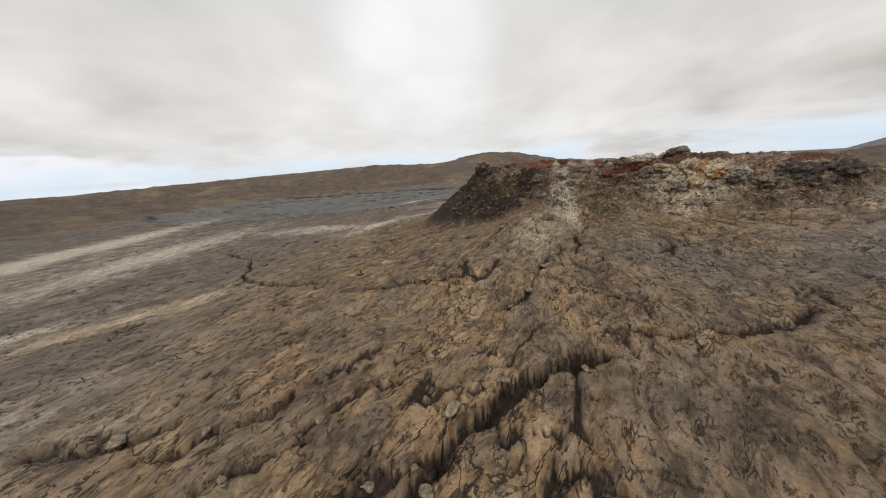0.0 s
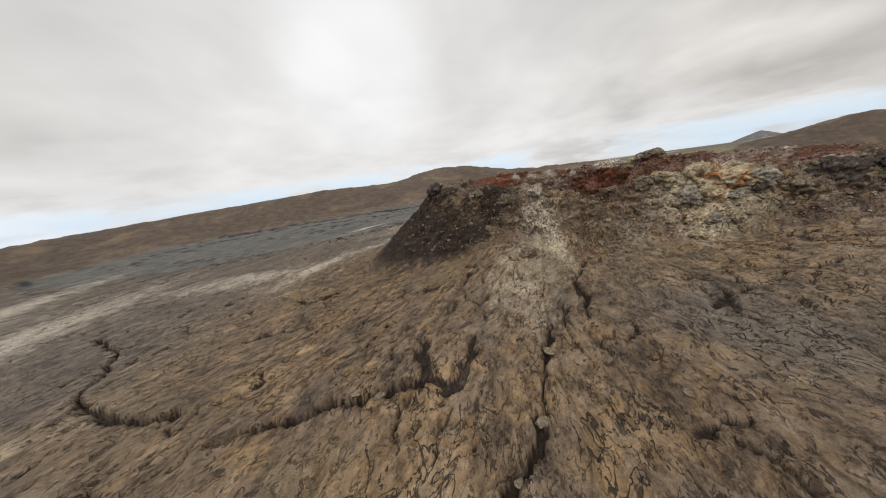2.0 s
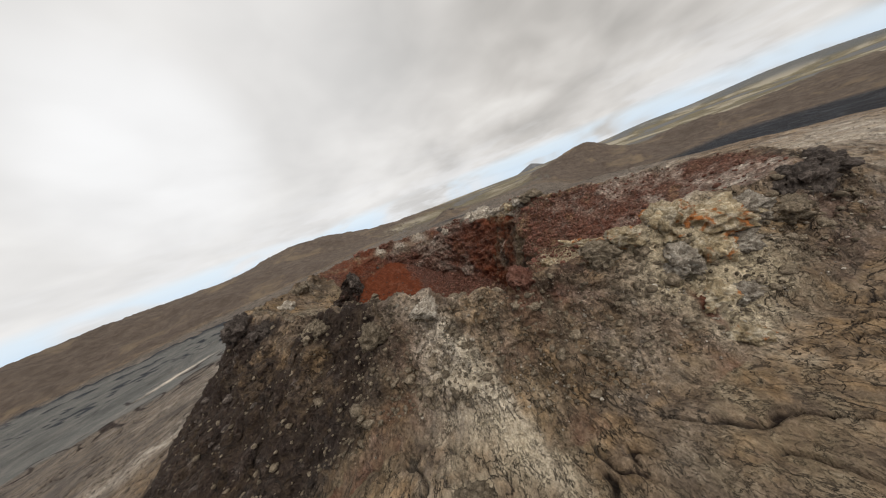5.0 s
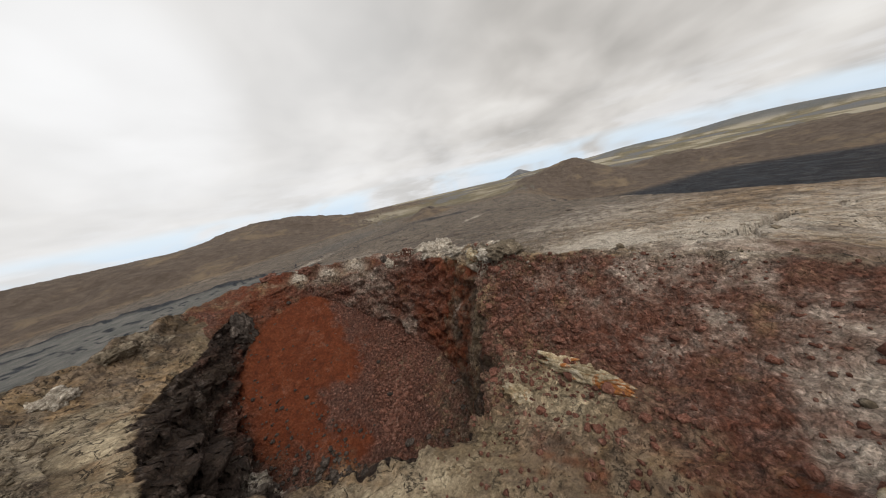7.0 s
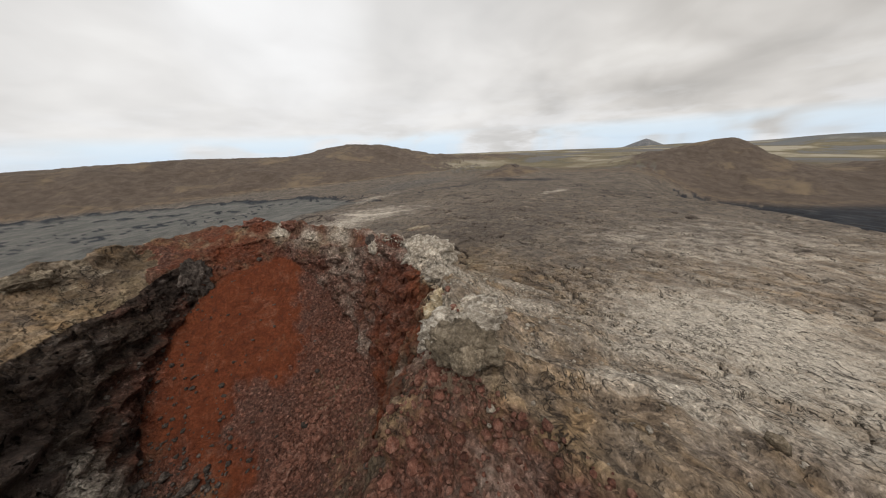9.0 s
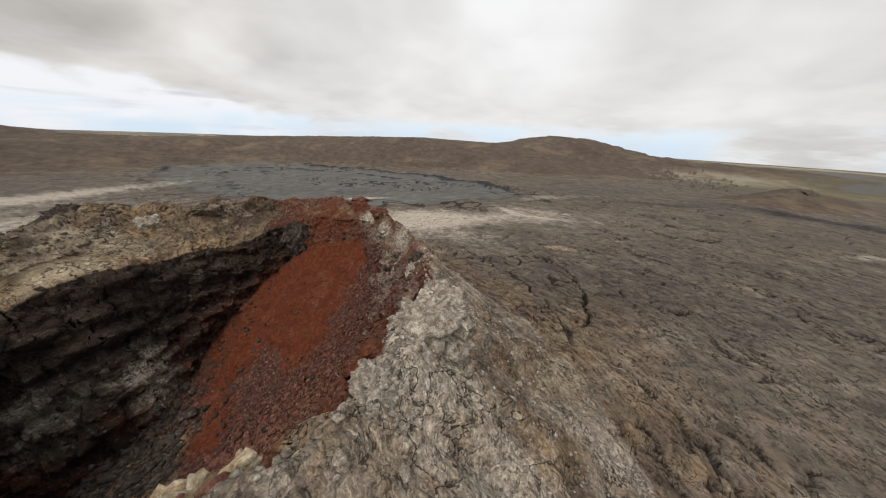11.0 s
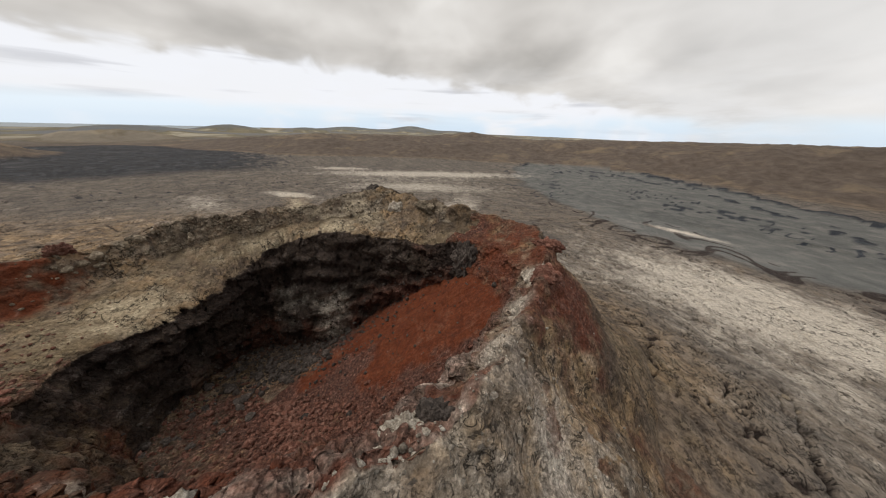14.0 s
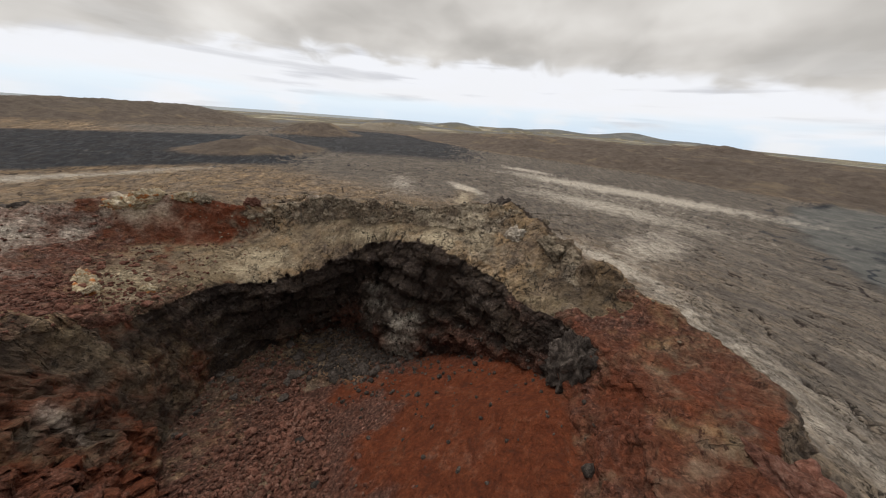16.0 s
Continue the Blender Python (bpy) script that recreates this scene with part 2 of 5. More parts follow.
# cracks in the lava crust: half width, depth, way
CRACKS = [
    (1.6, 3.0, [(-6, 8), (-4, 15), (-1, 19), (6, 23), (12, 25.5), (18, 26)]),
    (1.35, 2.3, [(-108, 124), (-79, 100), (-68, 80), (-51, 68), (-34, 61)]),
    (0.95, 2.1, [(-24, 53.5), (-14, 54), (-5, 53), (4, 52)]),
    (1.0, 2.0, [(-21, 26.5), (-26, 24), (-32, 21.5)]),
    (1.1, 2.0, [(-36, 25.5), (-43, 22), (-53, 23)]),
    (0.5, 1.0, [(-7, 26.5), (-12, 25), (-18, 21)]),
    (0.65, 1.2, [(21, 52.5), (16, 46), (13, 41), (9, 38)]),
    (0.8, 1.1, [(46, 26), (47, 31), (41, 27), (33, 25), (27, 27), (22, 30)]),
    (0.8, 1.4, [(-12, 14.5), (-7, 16), (-3, 18)]),
    (1.8, 0.38, [(31, 55), (27, 45), (22, 32), (18, 25)]),
    (0.7, 1.0, [(-54, 84), (-37, 83), (-18, 80)]),
    (0.6, 1.1, [(-27, 16), (-22, 19), (-17, 20.5)]),
    (0.55, 1.3, [(66, 194), (78, 180), (86, 171), (94, 164), (101, 149), (103, 138)]),
    (0.5, 1.3, [(88, 191), (101, 188), (108, 174), (109, 158), (106, 146)]),
    (2.4, 3.4, [(113, 73), (121, 71), (134, 68), (146, 66), (162, 61)]),
    (0.6, 1.3, [(100, 145), (108, 136), (114, 125), (113, 118), (110, 109), (108, 101)]),
    (0.5, 1.1, [(117, 132), (120, 123), (121, 117), (120, 110)]),
    (0.4, 1.0, [(109, 117), (108.5, 113)]),
    (0.7, 1.2, [(101, 106), (107, 104), (113, 100)]),
    (0.9, 1.4, [(-2, 96), (-12, 92), (-26, 96), (-34, 104)]),
    (0.6, 1.0, [(36, 66), (30, 60), (27, 52)]),
]
LAKE = (-165.0, 372.0, 245.0, 118.0, -8.0)     # the drained lava pond: middle, half widths, turn


def crack_depth(x, y):
    """How far the crust sinks at the cracks; also the mask of their floors."""
    wx = x + 1.0 * perlin(x / 4.1, y / 4.1, 0.5 + 0 * x) + 0.6 * perlin(x / 1.3, y / 1.3, 2.5 + 0 * x)
    wy = y + 1.0 * perlin(x / 4.1, y / 4.1, 7.5 + 0 * x) + 0.6 * perlin(x / 1.3, y / 1.3, 5.5 + 0 * x)
    depth = np.zeros_like(x)
    for half, deep, way in CRACKS:
        w = np.array(way)
        near = (x > w[:, 0].min() - 8) & (x < w[:, 0].max() + 8) & (y > w[:, 1].min() - 8) & (y < w[:, 1].max() + 8)
        if not near.any():
            continue
        px, py = wx[near], wy[near]
        best = np.full(px.shape, 1e9)
        for (ax, ay), (bx, by) in zip(way, way[1:]):
            u = np.clip(((px - ax) * (bx - ax) + (py - ay) * (by - ay)) / ((bx - ax) ** 2 + (by - ay) ** 2), 0, 1)
            best = np.minimum(best, np.hypot(px - ax - u * (bx - ax), py - ay - u * (by - ay)))
        best = best / (0.80 + 0.65 * perlin(px / 6, py / 6, 3.1 + 0 * px))
        d = deep * (1 - step(best, half * 0.5, half * 0.95)) - 0.22 * deep * np.exp(-(((best - half * 1.6) / (half * 0.6)) ** 2))
        part = depth[near]
        depth[near] = np.where(np.abs(d) > np.abs(part), d, part)
    return depth


def lake_ring(x, y):
    cx, cy, ra, rb, turn = LAKE
    c, s = math.cos(radians(turn)), math.sin(radians(turn))
    u, v = ((x - cx) * c + (y - cy) * s) / ra, (-(x - cx) * s + (y - cy) * c) / rb
    return np.hypot(u, v) + 0.10 * perlin(x / 60, y / 60, 2.2 + 0 * x) + 0.05 * perlin(x / 18, y / 18, 5.2 + 0 * x)


def flow_place(x, y):
    """Coordinates drawn out along the lava's way down from the crater."""
    dx, dy = x - CX, y - CY
    r = np.hypot(dx, dy) + 1e-6
    bend = 0.05 * perlin(x / 40, y / 40, 3.3 + 0 * x)
    c, s = dx / r * np.cos(bend) - dy / r * np.sin(bend), dx / r * np.sin(bend) + dy / r * np.cos(bend)
    turn = np.degrees(np.arctan2(dy, dx)) % 360
    along = np.exp(-(((turn - 222) / 48.0) ** 4))      # ropes run downhill here, round the cone elsewhere
    wide, far = 62 + 40 * along, 120 - 66 * along
    return c * wide, s * wide, far * np.log(r / 80.0)


def slabs(x, y, size, seed):
    """Broken plates: every cell has its own height and tilt; also the distance to the next cell's middle."""
    u, v = x / size, y / size
    iu, iv = np.floor(u), np.floor(v)
    best, second, lift = np.full(x.shape, 9.0), np.full(x.shape, 9.0), np.zeros_like(x)
    for du in (-1, 0, 1):
        for dv in (-1, 0, 1):
            cu, cv = iu + du, iv + dv
            h = PERM[(PERM[cu.astype(np.int64) & 255] + cv.astype(np.int64) + seed) & 255]
            ju, jv = cu + 0.5 + 0.42 * GRAD[h][..., 0], cv + 0.5 + 0.42 * GRAD[h][..., 1]
            d = np.hypot(u - ju, v - jv)
            tilt = 0.5 * GRAD[h][..., 2] + 0.7 * (GRAD[255 - h][..., 0] * (u - ju) + GRAD[255 - h][..., 1] * (v - jv))
            nearer = d < best
            second = np.where(nearer, best, np.minimum(second, d))
            lift = np.where(nearer, tilt, lift)
            best = np.where(nearer, d, best)
    return lift, second - best


def field_detail(x, y):
    """Crust of the lava field: tilted plates with gaps between them, lobes and ropes."""
    a, b, c = flow_place(x, y)
    w = 1.3 * perlin(x / 9, y / 9, 1.5 + 0 * x)
    wx, wy = x + 2.2 * perlin(x / 6, y / 6, 3.5 + 0 * x), y + 2.2 * perlin(x / 6, y / 6, 6.5 + 0 * x)
    lift, gap = slabs(wx, wy, 5.5, 3)
    lift2, gap2 = slabs(wx + 0.6 * w, wy, 2.2, 40)
    lobes = np.abs(perlin(a / 6 + w, b / 6, c / 6))
    swell = fbm(x / 24, y / 24, 2.0 + 0 * x, 3)
    broken = step(perlin(x / 17, y / 17, 8.8 + 0 * x), -0.25, 0.25)
    turn, r = np.degrees(np.arctan2(y - CY, x - CX)) % 360, np.hypot(x - CX, y - CY)
    lane = np.exp(-(((turn - 246 - 0.08 * (r - 60)) / 13.0) ** 4)) * step(r, 42, 54) * (1 - step(r, 95, 130))
    furrows = lane * (ridged(turn / 5.0 + 0.5 * w, r / 34, 3.3 + 0 * x, 3, 0.5) - 0.5)
    return 0.55 * furrows + 0.7 * swell + 0.5 * lobes + broken * (0.34 * lift - 0.3 * (1 - step(gap, 0.0, 0.12))) + 0.12 * lift2 - 0.12 * (1 - step(gap2, 0.0, 0.16)) + 0.07 * perlin(x / 1.1, y / 1.1, 4.0 + 0 * x)


def fissures(x, y):
    """Thin open splits that wander along the ropes of the crust, 0 to 1."""
    a, b, c = flow_place(x, y)
    w = 1.1 * perlin(x / 7, y / 7, 4.4 + 0 * x) + 0.5 * perlin(x / 2.3, y / 2.3, 1.4 + 0 * x)
    total = np.zeros_like(x)
    for size, width, k in ((13.0, 0.050, 2.0), (6.0, 0.065, 11.0)):
        line = np.abs(perlin((a + 2.6 * w) / size, b / size + k, (c + 2.6 * w) / size))
        some = step(perlin(x / 14 + k, y / 14, 6.1 + 0 * x), 0.04, 0.24)
        total = np.maximum(total, (1 - step(line, 0.3 * width, width)) * some)
    return total


# ---- one sheet of land, in rings round the crater ----
TURNS = 1700
RINGS = (40, 60, 36, 40, 76, 320, 100)
deg = np.arange(TURNS) * 360.0 / TURNS
cs, sn = np.cos(np.radians(deg)), np.sin(np.radians(deg))
wob = lambda scale, amp, k, octaves=4: amp * fbm(cs * scale + k, sn * scale, k + 0 * deg, octaves, 0.5)
foot_r, foot_z = round_table(FOOT, 1, deg) + wob(4, 0.8, 1.0), round_table(FOOT, 2, deg)
edge_r, edge_z = round_table(EDGE, 1, deg) + wob(7, 1.2, 3.0) + wob(26, 0.5, 4.0), round_table(EDGE, 2, deg) + wob(6, 0.6, 5.0, 2)
shelf_r, shelf_z = round_table(SHELF, 1, deg) + wob(5, 0.7, 7.0, 2), round_table(SHELF, 2, deg) + wob(5, 0.4, 9.0, 1)
crest_r, crest_z = round_table(CREST, 1, deg) + wob(7, 1.0, 11.0, 2), round_table(CREST, 2, deg) + wob(9, 0.9, 13.0, 2)
shelf_r = np.maximum(shelf_r, edge_r + 0.6)
crest_r = np.maximum(crest_r, shelf_r + 0.6)
base_r = round_table(BASE, 1, deg)
base_x, base_y = CX + base_r * cs, CY + base_r * sn
base_z = field_height(base_x, base_y)

radii, heights, zone = [], [], []
MID_Z = 10.7


def span(n, r_a, z_a, r_b, z_b, bend_r, bend_z, k, last=False):
    for i in range(n + (1 if last else 0)):
        u = i / n
        radii.append(r_a + (r_b - r_a) * bend_r(u))
        heights.append(z_a + (z_b - z_a) * bend_z(u))
        zone.append(k)


same = lambda u: u
zero = 0 * deg
span(RINGS[0], zero + 0.02, zero + MID_Z, foot_r, foot_z, same, lambda u: u ** 1.35, 0)
span(RINGS[1], foot_r, foot_z, edge_r, edge_z, lambda u: u ** 1.15, lambda u: u ** 0.9, 1)
span(RINGS[2], edge_r, edge_z, shelf_r, shelf_z, same, lambda u: u ** 0.8, 2)
span(RINGS[3], shelf_r, shelf_z, crest_r, crest_z, same, lambda u: 0.6 * u + 0.4 * u * u * (3 - 2 * u), 3)
hollow = 1.45 - 0.55 * np.exp(-(((deg - 76) / 26.0) ** 2)) - 0.38 * np.exp(-(((deg - 172) / 28.0) ** 4))
span(RINGS[4], crest_r, crest_z, base_r, base_z, lambda u: 0.8 * u + 0.2 * u * u, lambda u: 1 - (1 - u) ** hollow, 4)
ratio = (260.0 / base_r) ** (1.0 / RINGS[5])
for i in range(RINGS[5]):
    radii.append(base_r * ratio ** i), heights.append(None), zone.append(5)
for i in range(RINGS[6] + 1):
    u = i / RINGS[6]
    radii.append(zero + 260.0 * (4900.0 / 260.0) ** u), heights.append(None), zone.append(6)
zone = np.array(zone)
R = np.array(radii)
X, Y = CX + R * cs, CY + R * sn
Z = np.zeros_like(R)
first_far = int((zone < 5).sum())
for i in range(first_far):
    Z[i] = heights[i]
Xf, Yf = X[first_far:], Y[first_far:]
ring = lake_ring(Xf, Yf)
lake = 1 - step(ring, 0.9, 1.06)
rough = step(np.hypot(Xf - CX, Yf - CY), 1500, 400)
hill_part, up_far, drop_far = far_height(Xf, Yf)
bank = np.exp(-(((ring - 1.0) / 0.035) ** 2)) * (0.15 + 0.85 * step(Yf - 0.1 * Xf, 330, 420))
inner = np.exp(-(((ring - 0.62) / 0.03) ** 2)) * (perlin(Xf / 25, Yf / 25, 4 + 0 * Xf) > -0.15)
crust = field_detail(Xf, Yf)
splits_far = fissures(Xf, Yf) * (1 - step(up_far, 0.02, 0.1)) * (1 - 0.8 * lake) * (1 - step(np.hypot(Xf - CX, Yf - CY), 220, 420))
far_cracks = np.maximum(crack_depth(Xf, Yf), 0.8 * splits_far)
gully = (ridged(Xf / 75, Yf / 75, 1 + 0 * Xf, 5, 0.55) - 0.6) * step(hill_part, 2, 12) * 3.2 * (1 - step(R[first_far:], 900, 2500))
Z[first_far:] = field_height(Xf, Yf) + hill_part - drop_far + (crust * (1 - 0.8 * lake) * (1 - step(up_far, 0.05, 0.4)) * rough * (1 + 0.6 * step(R[first_far:], 150, 400)) + 2.2 * bank + 1.2 * inner + gully) - far_cracks
# far plain sinks to sea level
sink = np.interp(deg, [0, 20, 40, 66, 90, 150, 230, 300, 360], [40, 85, 100, 100, 55, 36, 36, 30, 40])
Z[first_far:] -= (sink * step(R[first_far:], 1300, 4300))

# flank: ribs, a tongue of drained lava and cracks
k4 = zone == 4
fx, fy = X[k4], Y[k4]
u4 = (np.arange(RINGS[4]) / RINGS[4])[:, None]
fade = np.sin(np.pi * np.clip(u4, 0, 1)) ** 0.6
ang = deg[None, :] + 0 * fx
steep = np.exp(-(((ang - 186) / 32.0) ** 4))
tongue = np.exp(-(((ang - 231 - 10 * u4) / 5.5) ** 2)) * fade * 1.6
ribs = fade * (1.6 * fbm(np.cos(np.radians(ang)) * 6, np.sin(np.radians(ang)) * 6, u4 * 2.2 + 0 * fx, 4, 0.5) + 0.3 * np.abs(perlin(fx / 3, fy / 3, 2 + 0 * fx))) + step(u4, 0.35, 1.0) * field_detail(fx, fy)
flank_cracks = crack_depth(fx, fy)
ribs += steep * fade * 1.1 * (1 - step(u4, 0.45, 0.95)) * (ridged(np.cos(np.radians(ang)) * 9, np.sin(np.radians(ang)) * 9, u4 * 1.2 + 0 * fx, 3, 0.55) - 0.6)
Z[k4] += tongue + ribs - flank_cracks
CRACKED = np.zeros_like(X)
CRACKED[first_far:], CRACKED[k4] = far_cracks, flank_cracks
HILLY, RISING, POND = np.zeros_like(X), np.zeros_like(X), np.full_like(X, 9.0)
HILLY[first_far:], RISING[first_far:], POND[first_far:] = hill_part, up_far, ring


def grid_normals(X, Y, Z):
    P = np.stack([X, Y, Z], -1)
    du = np.roll(P, -1, 1) - np.roll(P, 1, 1)
    dv = np.empty_like(P)
    dv[1:-1], dv[0], dv[-1] = P[2:] - P[:-2], P[1] - P[0], P[-1] - P[-2]
    n = np.cross(dv, du)
    return n / np.maximum(np.linalg.norm(n, axis=-1, keepdims=True), 1e-9)


# rock relief along the surface's own direction
near = slice(0, first_far)
N = grid_normals(X[near], Y[near], Z[near])
if N[200, 0, 2] < 0 or N[10, 0, 2] < 0:
    N = -N if N[10, 0, 2] < 0 else N
x, y, z = X[near], Y[near], Z[near]
kind = zone[near][:, None] + np.zeros_like(x)
row = np.arange(first_far)
c0 = np.cumsum(RINGS)
soft = lambda c, w: np.exp(-(((row - c) / w) ** 2))[:, None]
amp = np.interp(row, [0, c0[0] - 8, c0[0] + 8, c0[1] - 4, c0[1] + 8, c0[2], c0[3] - 14, c0[3], c0[3] + 12, c0[4] - 20, c0[4]], [0.12, 0.3, 1.5, 1.2, 0.42, 0.35, 0.5, 0.6, 1.0, 0.75, 0.0])[:, None]
here = deg[None, :] + np.zeros_like(x)
north = np.exp(-(((here - 92) / 22.0) ** 2))
shelf_smooth = 1 - 0.65 * ((kind == 2) & (here > 145) & (here < 285))
blocks = ridged(x / 5.0, y / 5.0, z / 3.2, 4, 0.55)
lumps = fbm(x / 2.4, y / 2.4, z / 2.0, 4, 0.6)
chips = np.abs(perlin(x / 0.9, y / 0.9, z / 0.9))
push = amp * shelf_smooth * (0.75 * (blocks - 0.5) + 0.55 * lumps + 0.25 * chips)
strata = np.sin(z * 1.9 + 2.2 * perlin(x / 9, y / 9, z / 9)) * 0.35 * np.interp(row, [c0[0], c0[0] + 8, c0[1] - 6, c0[1]], [0, 1, 1, 0])[:, None]
west = (step(here, 105, 125) * (1 - step(here, 285, 300)))
bulge = 1.6 * fbm(x / 9, y / 9, z / 6 + 3, 2) * np.interp(row, [c0[0], c0[0] + 14, c0[1] - 10, c0[1]], [0, 1, 1, 0])[:, None]
south = step(here, 262, 280) * (1 - step(here, 338, 352)) * (kind == 1)
east_scree = (1 - step(np.abs((here + 160) % 360 - 180), 62, 84)) * (kind == 4) * np.interp(row, [c0[3], c0[3] + 14], [0, 1])[:, None]
push = push * (1 - 0.55 * north * (kind < 2)) * (1 - 0.6 * south) * (1 - 0.82 * east_scree) + (strata + bulge) * west
X[near] += N[..., 0] * push
Y[near] += N[..., 1] * push
Z[near] += N[..., 2] * push
NORMALS = grid_normals(X, Y, Z)
if NORMALS[-1, :, 2].mean() < 0:
    NORMALS = -NORMALS
ANG = deg[None, :] + np.zeros_like(X)
ZONE = zone[:, None] + np.zeros_like(X, int)


# ---- what covers the land: masks by place ----
def spots(x, y, rows):
    """Soft patches: middle, half widths, turn."""
    total = np.zeros_like(x)
    for cx, cy, ra, rb, turn, k in rows:
        total = np.maximum(total, k * bump_hill(x, y, cx, cy, ra, rb, turn, 2.0))
    return total


def cover():
    n1 = fbm(X / 11, Y / 11, Z / 11, 4, 0.6)
    n2 = fbm(X / 3.2, Y / 3.2, Z / 3.2 + 9, 3, 0.6)
    a = (ANG + 7 * n1 + 3 * n2) % 360
    rr = np.hypot(X - CX, Y - CY)
    # red scoria
    red = np.zeros_like(X)
    floor = (ZONE == 0)
    fan = np.exp(-(((a - 88) / 45.0) ** 2))
    red = np.where(floor, np.clip(0.78 + 0.4 * fan + 0.2 * n1, 0, 1.1), red)
    # the scree fan ends along a ragged line down the floor; rubble lies east of it
    east_of_fan = step(X - 61 + 0.5 * (131 - Y) + 7 * n1 + 3 * n2, -3.5, 7.0)
    red = np.where(floor, red - 0.32 * step(a, 120, 150) * (1 - step(a, 325, 350)), red)
    wall = (ZONE == 1)
    red = np.where(wall, 0.9 * (1 - step(a, 100, 108)) + (0.46 + 0.25 * step(a, 340, 356) + 0.35 * n1) * step(a, 285, 312), red)
    low_wall = (1 - step(np.arange(len(zone)), c0[0] + 4, c0[0] + 34))[:, None] + 0 * X
    red = np.where(wall & (a > 110) & (a < 262), 0.5 * low_wall + 0.25 * n1, red)
    top_n = ((ZONE == 2) | (ZONE == 3)) & (a > 20) & (a < 118)
    red = np.where(top_n, 0.92 + 0.3 * n1 - 0.35 * step(a, 98, 120) - 0.2 * (1 - step(a, 20, 45)), red)
    bowl = ((ZONE == 2) | (ZONE == 3)) & (a > 283) & (a < 345)
    red = np.where(bowl, 0.95 + 0.15 * n1 - 0.6 * step(rr, crest_r - 2.5, crest_r + 1), red)
    red = np.where(((ZONE == 2) | (ZONE == 3)) & (a > 244) & (a <= 283), np.maximum(0.9 * step(a, 276, 284), 0.9 * step(a, 246, 262) * step(rr, shelf_r - 5, shelf_r + 0.5)), red)
    red = np.where(ZONE == 4, np.maximum(red, (1 - step(rr, crest_r + 6, crest_r + 14)) * np.exp(-(((a - 77) / 17.0) ** 2)) * (1.0 + 0.6 * n1)), red)
    red = np.maximum(red, spots(X, Y, [(74, 156, 11, 3.0, 52, 0.42), (52.6, 61.6, 0.8, 2.4, -30, 1.0), (53, 68.8, 2.6, 1.0, -40, 1.0), (62, 63, 2, 0.9, 20, 0.8), (57.5, 64.8, 3.0, 0.6, -38, 0.9), (107, 198.5, 8, 2.6, 26, 0.36), (118, 66, 10, 6, 10, 0.5), (95, 70, 9, 14, 20, 0.7), (332, 425, 30, 18, 20, 0.3), (84, 128, 3, 5, 0, 0.3), (33.5, 84, 2.6, 5, 10, 0.6), (86, 101, 2.6, 6, -10, 0.5), (44, 76, 4, 2.4, 60, 0.5), (49, 70, 3, 2, 0, 0.5)]))
    red = np.where((ZONE == 4) & (a > 212) & (a < 300), np.maximum(red, 0.24 + 0.4 * n1), red)
    bare = spots(X, Y, [(67, 82, 4.6, 9, -8, 1.0), (59, 85, 7, 4, -10, 1.0), (80, 96, 4, 5, 0, 0.9), (60, 146.5, 2.6, 2, 20, 0.9), (66, 142, 4, 1.8, -40, 0.7), (72, 138, 4, 2.4, -45, 0.7), (72.5, 97, 3, 2.2, 30, 0.6)])
    bare = bare * ((ZONE > 1) | (a < 340))
    red = red * (1 - bare)
    # ochre and yellow crust
    ochre = spots(X, Y, [(30, 70, 16, 9, 30, 0.7), (15, 82, 16, 8, 10, 0.75), (57, 62.0, 8, 5, -38, 1.3), (50, 62, 5, 4, 0, 0.6), (53, 60, 3, 3, 0, 0.8), (104, 140, 5, 20, -25, 0.55), (112, 150, 8, 14, 0, 0.4), (-30, 100, 18, 8, 0, 0.5), (-80, 62, 34, 8, 25, 0.8),
                         (-40, 62, 16, 10, 0, 0.5), (-12, 40, 25, 14, 0, 0.35), (45, 57, 8, 6, 0, 0.5), (-22, 17, 4, 3, 30, 0.8), (80, 95, 4, 4, 0, 0.5), (67, 82, 4.8, 9.5, -8, 0.95), (59, 85, 7, 4.5, -10, 0.9), (62, 168, 10, 14, 10, 0.5), (20, 150, 12, 10, 0, 0.5)])
    ledge = ((ZONE == 2) | ((ZONE == 3))) & (a > 150) & (a < 283)
    ochre = np.where(ledge, np.clip(0.62 - 0.3 * (ZONE == 3), 0, 1) + 0.35 * n1, ochre)
    ochre = np.where(ZONE == 1, spots(X, Y, [(64, 90, 6, 2.4, -15, 0.6), (72.5, 97, 3, 2.2, 30, 0.7)]), ochre)
    ochre = np.where(((ZONE == 2) | (ZONE == 3)) & (a > 112) & (a <= 150), 0.35 + 0.25 * n1, ochre)
